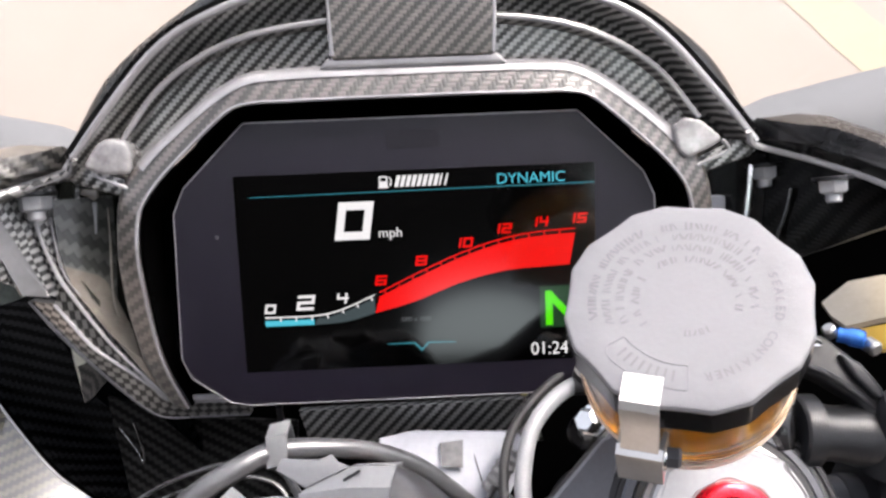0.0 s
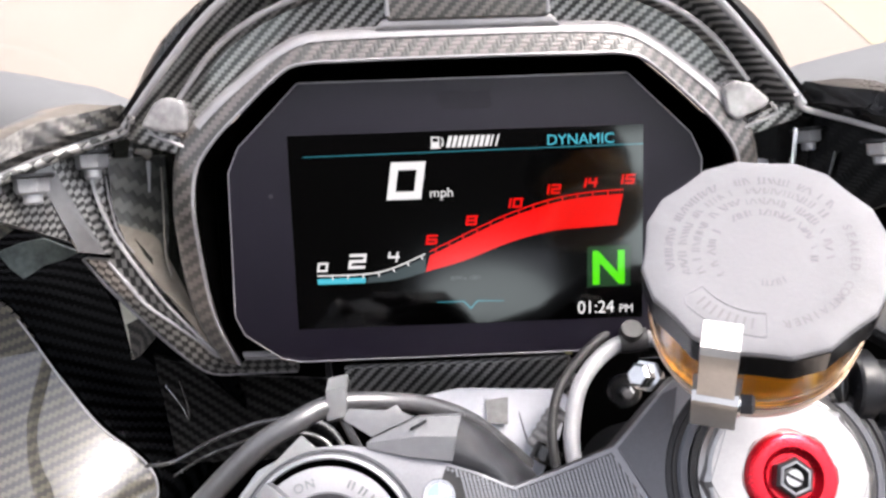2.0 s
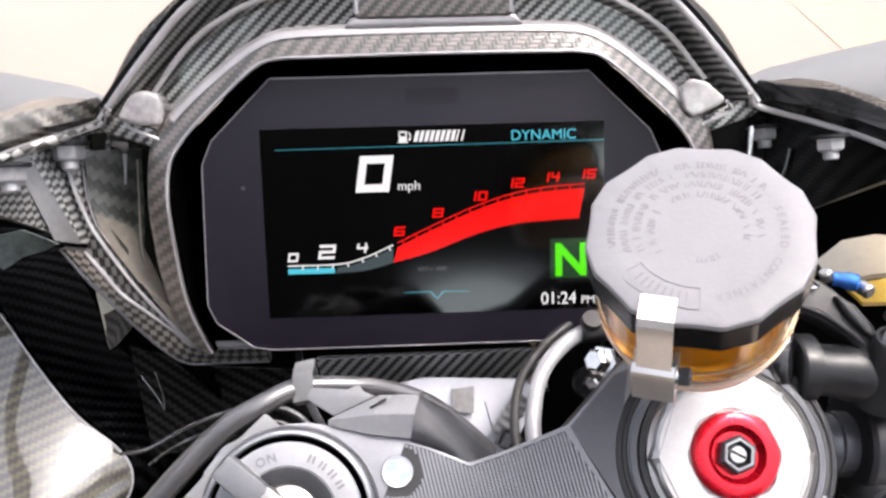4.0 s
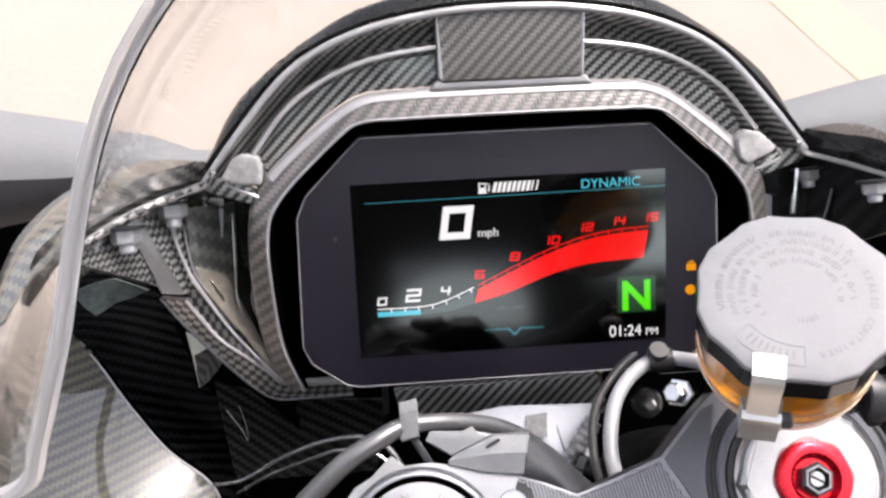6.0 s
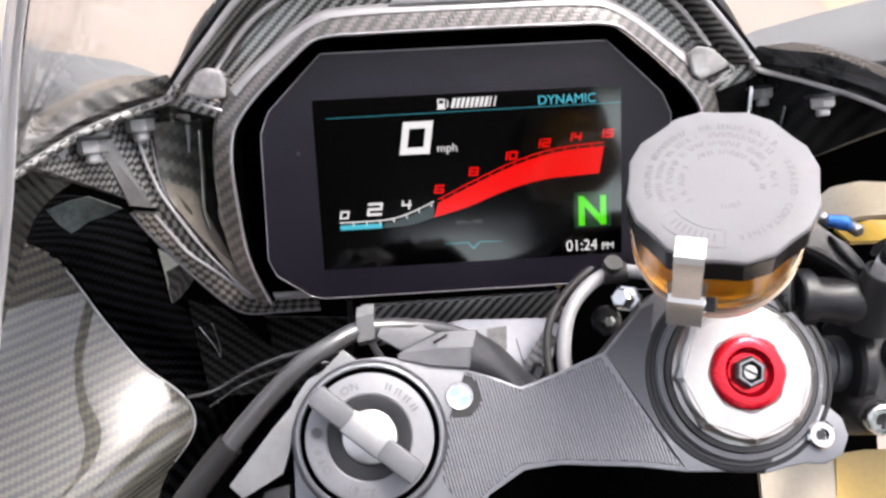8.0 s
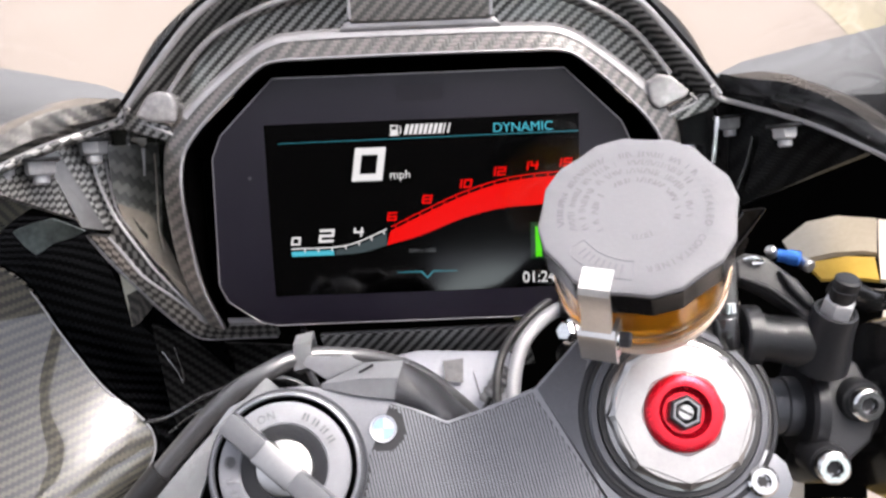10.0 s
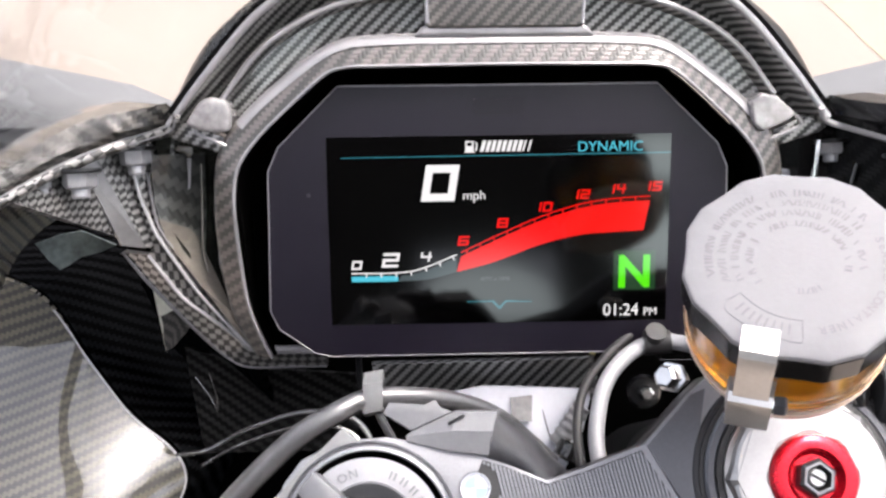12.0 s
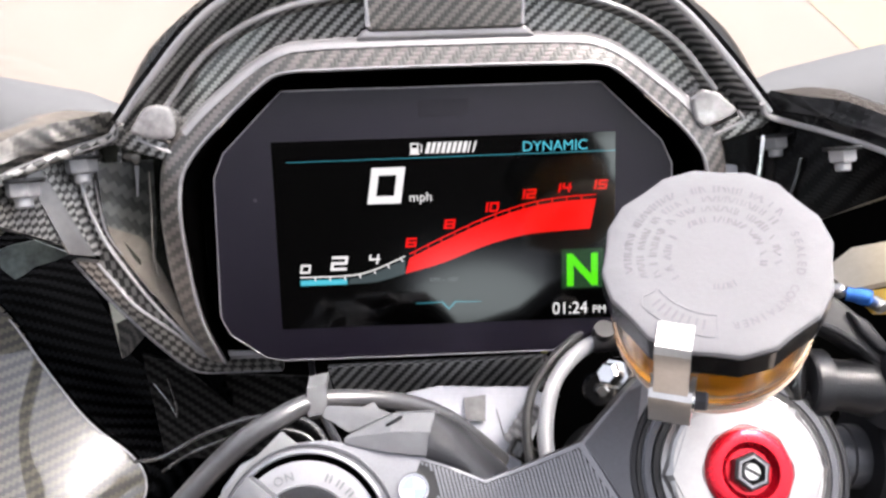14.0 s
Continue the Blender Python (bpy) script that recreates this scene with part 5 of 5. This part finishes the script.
# ---- brake fluid reservoir ----
def reservoir():
    up = Vector((-0.202, -0.716, 0.728)).normalized()
    m = DASH @ Matrix.Translation(V(67.3, -143.9, 13.8)) @ up.to_track_quat("Z", "Y").to_matrix().to_4x4()
    # own axes: z along the reservoir's axis, y towards the instrument
    flat = m.to_3x3().inverted() @ (DASH.to_3x3() @ Vector((0, 1, 0)))
    m = m @ pose(0, 0, 0, 0, 0, math.degrees(math.atan2(flat.y, flat.x)) - 90)
    t = thing("fluid_reservoir", m, V(0, 0, -54), "amber brake fluid reservoir with a grey scalloped cap", "fluid reservoir")
    cap = part("cap", lathe([(0, 0.2), (22, 0.12), (29.3, 0), (30.1, -0.35), (30.5, -1.0), (30.5, -1.8), (30.2, -2.3)], segments=180, grips=True), CAP, t, "plastic screw cap, sky gloss in its pale grey", angle=28)
    part("skirt", lathe([(30.2, -2.0), (30.55, -2.4), (30.6, -11.4), (29.8, -12.6), (27, -12.6)], segments=180, grips=True), CAPSKIRT, cap, "dark fluted skirt", angle=9)
    random.seed(5)
    bm = bmesh.new()
    for r, a0, a1, tall in ((23.2, 8, 84, 2.5), (22.6, -72, -6, 2.4), (19.8, 0, 92, 2.4), (19.2, -76, -8, 2.3), (16.4, -2, 96, 2.4), (15.8, -118, -8, 2.4), (12.6, 40, 104, 2.3), (12.2, -124, 22, 2.2), (9.6, -205, -168, 2.0)):
        a = a0
        while a < a1:
            w, size = random.uniform(0.35, 0.75), random.uniform(0.75, 1.0) * tall
            mm = pose(0, 0, 0.00021 - r * 0.0000042, 0, 0, a) @ pose(random.uniform(-0.2, 0.2) / 1000, r / 1000, 0, 0, 0, random.choice((0, 0, 0, 28, -28))) @ Matrix.Diagonal((w / 1000, size / 1000, 0.00016, 1))
            bmesh.ops.create_cube(bm, size=1, matrix=mm)
            a += math.degrees((w + random.choice((0.45, 0.55, 0.65, 2.2))) / r)
    tagged(part("moulded_marking", bm, CAP_MARK, cap, "rings of unreadable raised marking"), kind="stuff")
    around = lambda r, deg: (r * math.cos(radians(deg)), r * math.sin(radians(deg)), 0.15)
    rim = [around(18.4, d) for d in range(-166, -111, 6)] + [around(k, -112) for k in (19.6, 21.4, 23.2)] + [around(24.8, d) for d in range(-113, -167, -6)] + [around(k, -166) for k in (23.2, 21.4, 19.6, 18.4)]
    part("scroll", tube(rim, 0.13, steps=3, sides=6), CAP_MARK, cap, "raised frame round a marking")
    for word, middle in (("SEALED", -18), ("CONTAINER", -74)):
        bm = bmesh.new()
        for i, c in enumerate(word):
            bm = join(bm, lettering(c, 3.0, 0, 0, align="CENTER", bold=0.06, flat=pose(0, 0, 0.00028, 0, 0, middle - 90 - 6.4 * (i - (len(word) - 1) / 2)) @ pose(0, 0.0206, 0)))
        part("cap_lettering", bm, CAP_MARK, cap, "raised lettering", recalc=False)
    bm = bmesh.new()
    for i in range(8):
        bm = join(bm, lettering("I", 4.2, 0, 0, align="CENTER", bold=0.1, flat=pose(0, 0, 0.00028, 0, 0, -139 - 90 + 5.2 * (i - 3.5)) @ pose(0, 0.0201, 0)))
    part("framed_marking", bm, CAP_MARK, cap, "row of plain raised bars", recalc=False)
    body = part("body", lathe([(0, -47), (14, -46.8), (21, -45.5), (26, -42.0), (27.9, -37), (28.2, -30), (28.6, -12), (26.8, -12), (26.4, -30), (26.1, -36.4), (24.5, -40.2), (20, -43.6), (14, -44.9), (0, -45.2)], segments=64), CLEARPLASTIC, t, "clear plastic body")
    body.visible_shadow = False
    fluid = part("fluid", lathe([(0, -45.0), (14, -44.7), (19.9, -43.4), (24.3, -40.1), (25.9, -36.3), (26.2, -30), (26.3, -17), (0, -17)], segments=56), FLUID, t, "amber brake fluid")
    fluid.visible_shadow = False
    bowl = part("bowl", lathe([(28.35, -36), (28.1, -37.2), (26.5, -42.6), (23.6, -46.6), (18.5, -49.6), (11, -50.9), (0, -51.1)], segments=64), PEACH, t, "frosted peach-coloured lower bowl")
    bowl.visible_shadow = False
    part("seam", lathe([(28.1, -31), (28.9, -30.6), (28.9, -29.8), (28.1, -29.4)], segments=64), CLEARPLASTIC, t)
    part("diaphragm", lathe([(0, -15), (25, -15), (25, -17), (20, -18.5), (0, -19)], segments=48), CASTING, t, "dark rubber diaphragm")
    # the strap stands a little askew to the rim
    turn = pose(0, 0, 0, 0, 0, -42) @ pose(0, -0.0325, 0, 0, 0, 13) @ pose(0, 0.0325, 0)

    def bent(pts, width):
        lines = [[turn @ V(-width / 2, y, z), turn @ V(width / 2, y, z)] for y, z in pts]
        return sheet(lines, 0.0016)
    s = part("strap", bent([(-23.5, 1.0), (-30.8, 0.9), (-32.4, -0.6), (-32.6, -14), (-34.6, -17), (-34.6, -33), (-33.4, -36), (-22, -40)], 9.2), STRAPSTEEL, t, "bent bright steel strap")
    part("strap_plate", bent([(-33.6, -17.4), (-36.0, -18.6), (-36.2, -20), (-36.2, -33), (-34.6, -36.6)], 11.4), STRAPSTEEL, s, "wider lower bracket")
    part("strap_wing", sheet([[turn @ V(5.7, -34.4, -18), turn @ V(5.7, -34.4, -34)], [turn @ V(6.4, -26, -19), turn @ V(6.4, -26, -36)]], 0.0014), STRAPSTEEL, s)
    part("strap_wing", sheet([[turn @ V(-5.4, -34.4, -19), turn @ V(-5.4, -34.4, -34)], [turn @ V(-6.2, -28, -20), turn @ V(-6.2, -28, -35)]], 0.0014), STRAPSTEEL, s)
    screw = part("clamp_screw", lathe([(0, 2.4), (2.2, 2.4), (2.9, 1.7), (2.9, -1.6), (1.8, -1.6), (1.8, -6)], tuple((turn @ V(7.4, -31.5, -25.5)) * 1000), (0.9, -0.4, 0), 6), YOKE_DARK, s, "dark steel clamp screw")
    part("screw_washer", lathe([(1.8, -1.2), (3.4, -1.2), (3.6, -1.6), (3.6, -2.4), (1.8, -2.4)], tuple((turn @ V(7.4, -31.5, -25.5)) * 1000), (0.9, -0.4, 0), 24), STEEL, screw, "bright washer")


reservoir()


# ---- right handlebar, brake master cylinder and lever ----
def controls():
    t = thing("handlebar", YOKE, V(135, 6, -28), "black clip-on handlebar with grey clamp and rubber grip", "handlebar")
    part("bar", lathe([(0, 0), (10.5, 0), (11, 1), (11, 160), (10, 161), (0, 161)], (112, 6, -28), (1, -0.05, -0.06), 32), YOKE_DARK, t, "dark satin bar")
    jaw = [(147, 22), (153, 25.5), (161, 25), (168, 19), (172, 8), (172.5, -3), (169, -11), (161, -17), (154, -25), (147, -26), (143, -20), (149, -8), (151, 2), (149, 12)]
    ring = part("clamp", prism(jaw, -44, -15, axis="z", bevel=3.2, segments=3), CASTING, t, "cast grey clamp")
    part("clamp_collar", lathe([(12, 0), (18.5, 0), (20, 1.5), (20, 6), (12, 6)], (146, 4, -29), (1, -0.05, -0.06), 40), CASTING, ring)
    for p, way, r in (((166, 3.6, -12), (0.06, -0.34, 0.93), 7.6), ((150.5, -19, -13), (-0.05, -0.30, 0.95), 7.0)):
        part("clamp_boss", lathe([(0, -0.5), (r, -0.5), (r + 0.8, -1.6), (r + 1.4, -14), (0, -14)], p, way, 32), CASTING, ring)
        b = part("bolt", lathe([(0, 2.6), (3.0, 2.6), (3.2, 5.4), (5.4, 5.4), (6.3, 4.6), (6.4, -0.4)], p, way, 28), STEEL, ring, "bright socket bolt")
        part("socket", lathe([(0, 2.7), (2.9, 2.7), (2.9, 3.6)], p, way, 24, lobes=6, depth=0.35), BLACK, b)
    part("throttle_housing", lathe([(0, 0), (30, 0), (34, 2), (36, 6), (36, 26), (33, 30), (0, 30)], (176, 3, -31), (1, -0.05, -0.06), 48), GLOSSBLACK, t, "glossy black throttle housing")
    part("grip", lathe([(0, 0), (17, 0), (19, 3), (18, 8), (17, 90), (0, 90)], (182, 3, -30), (1, -0.05, -0.06), 40), RUBBER, t, "black rubber grip")
    m = thing("brake_master_cylinder", YOKE, V(140, 28, -10), "dark cast brake master cylinder with blue adjuster", "master cylinder")
    part("body", lathe([(0, 0), (9.6, 0), (10.4, 1), (10.4, 3), (9.2, 4.4), (8.8, 11), (9.2, 15), (10.2, 19), (10.4, 24), (9.4, 28), (0, 30)], (120, 29.6, -3), (1, -0.1, -0.05), 36), CASTING, m)
    part("flange", lathe([(0, 4), (10.6, 4), (11.6, 3.2), (11.8, 1), (11.8, -2), (10, -2.6)], (123, 29.4, -3), (-1, 0.04, 0.05), 40), CASTING, m, "round cast flange")
    pipe = part("fitting", tube([(113.5, 25, -2), (113.3, 36, 2), (112.6, 50, 7), (112, 62, 11)], [4.6, 4.4, 4.6, 4.8], steps=6, sides=20), SMOKEHOSE, m, "smoked rubber hose")
    part("hose_clip", lathe([(4.6, -2.2), (5.3, -1.8), (5.3, 1.8), (4.6, 2.2)], (113, 40, 3.4), (-0.05, 0.92, 0.34), 24), STEEL, pipe, "bright steel hose clip")
    part("hose_sleeve", lathe([(4.6, -6), (5.0, -5.4), (5.0, 5.4), (4.6, 6)], (113.3, 30.5, 0), (-0.05, 0.94, 0.33), 24), GLOSSBLACK, pipe)
    part("arm", prism([(118.5, 57), (122, 60.6), (131, 58.6), (139, 51), (145.6, 42), (148.4, 35), (146, 31.6), (142, 32.4), (136.6, 38.6), (128, 44.6), (118, 50)], -4, 4.4, axis="z", bevel=2.6, segments=4), BLACK, m, "black cast lever arm", angle=60)
    part("arm_ridge", tube([(119.5, 50.6, 4.6), (129, 46.4, 4.8), (137.4, 40, 4.6), (143.4, 34, 3.6)], [0.9, 1.2, 1.2, 0.8], steps=6, sides=10), CASTING, m, "rounded ridge along the arm")
    part("arm_shoulder", prism([(133, 53), (139.6, 49.4), (145, 41.4), (146.4, 36), (141.6, 39), (136.6, 45)], 3.6, 7.2, axis="z", bevel=1.6, segments=3), CASTING, m, "raised shoulder", angle=60)
    post, way = (150, 23, -5), (0.085, 0.66, 0.745)
    perch = part("perch", lathe([(0, -5), (11.4, -5), (11, 0), (9.4, 7), (8.4, 14), (8.2, 18), (7.8, 19.4), (6.8, 19.6), (6.2, 18.4), (0, 18.2)], post, way, 40), CASTING, m, "cast lever perch")
    bolt = part("pivot_bolt", lathe([(0, 34.4), (3.6, 34.4), (4.6, 33.6), (4.7, 30.6), (4.3, 30.2), (4.7, 29.8), (4.7, 26), (4.2, 25), (4.2, 22)], post, way, 32), CASTING, perch, "dark pivot bolt")
    part("pivot_nut", lathe([(4.2, 25), (5.4, 24.4), (5.8, 23.4), (5.8, 20.6), (6.0, 18)], post, way, 6), NUTSTEEL, bolt, "bright pivot nut")
    a = part("adjuster", lathe([(0, 4.4), (2.4, 4.4), (3.1, 3.6), (3.1, 0), (2.6, -1), (2.6, -4), (0, -4)], (139, 58, 4), (0.9, -0.3, 0.3), 12), BLUE, m, "blue anodised adjuster")
    part("adjuster_tip", lathe([(0, 2.4), (1.8, 2.4), (2.6, 1.6), (2.6, -2)], (145, 54.5, 5), (0.3, -0.6, 0.7), 16), SILVER, a, "bright adjuster tip")
    part("adjuster_cap", lathe([(0, 1.8), (1.5, 1.8), (2.2, 1.0), (2.2, -2)], (132.5, 60.5, 4), (-0.5, 0.5, 0.6), 16), SILVER, a, "bright adjuster cap")
    part("clip", tube([(121, 57, 6), (125, 57.5, 7), (128, 56, 6), (124, 55.4, 6)], 0.8, steps=5, sides=6), STEEL, m, "bright wire clip")
    part("knurl", lathe([(10.6, 0), (11.8, 0.6), (11.8, 7.4), (10.6, 8)], (140, 4.6, -29.5), (1, -0.05, -0.06), 40), YOKE_DARK, t)
    lever = thing("brake_lever", YOKE, V(170, 46, -4), "dark brake lever with a steel pivot", "brake lever")
    part("blade", tube([(158, 48, -2), (172, 42, -6), (190, 44, -12), (220, 48, -18)], [6, 6.5, 6, 5.5], steps=6, sides=14, flat=0.6), GLOSSBLACK, lever)


controls()
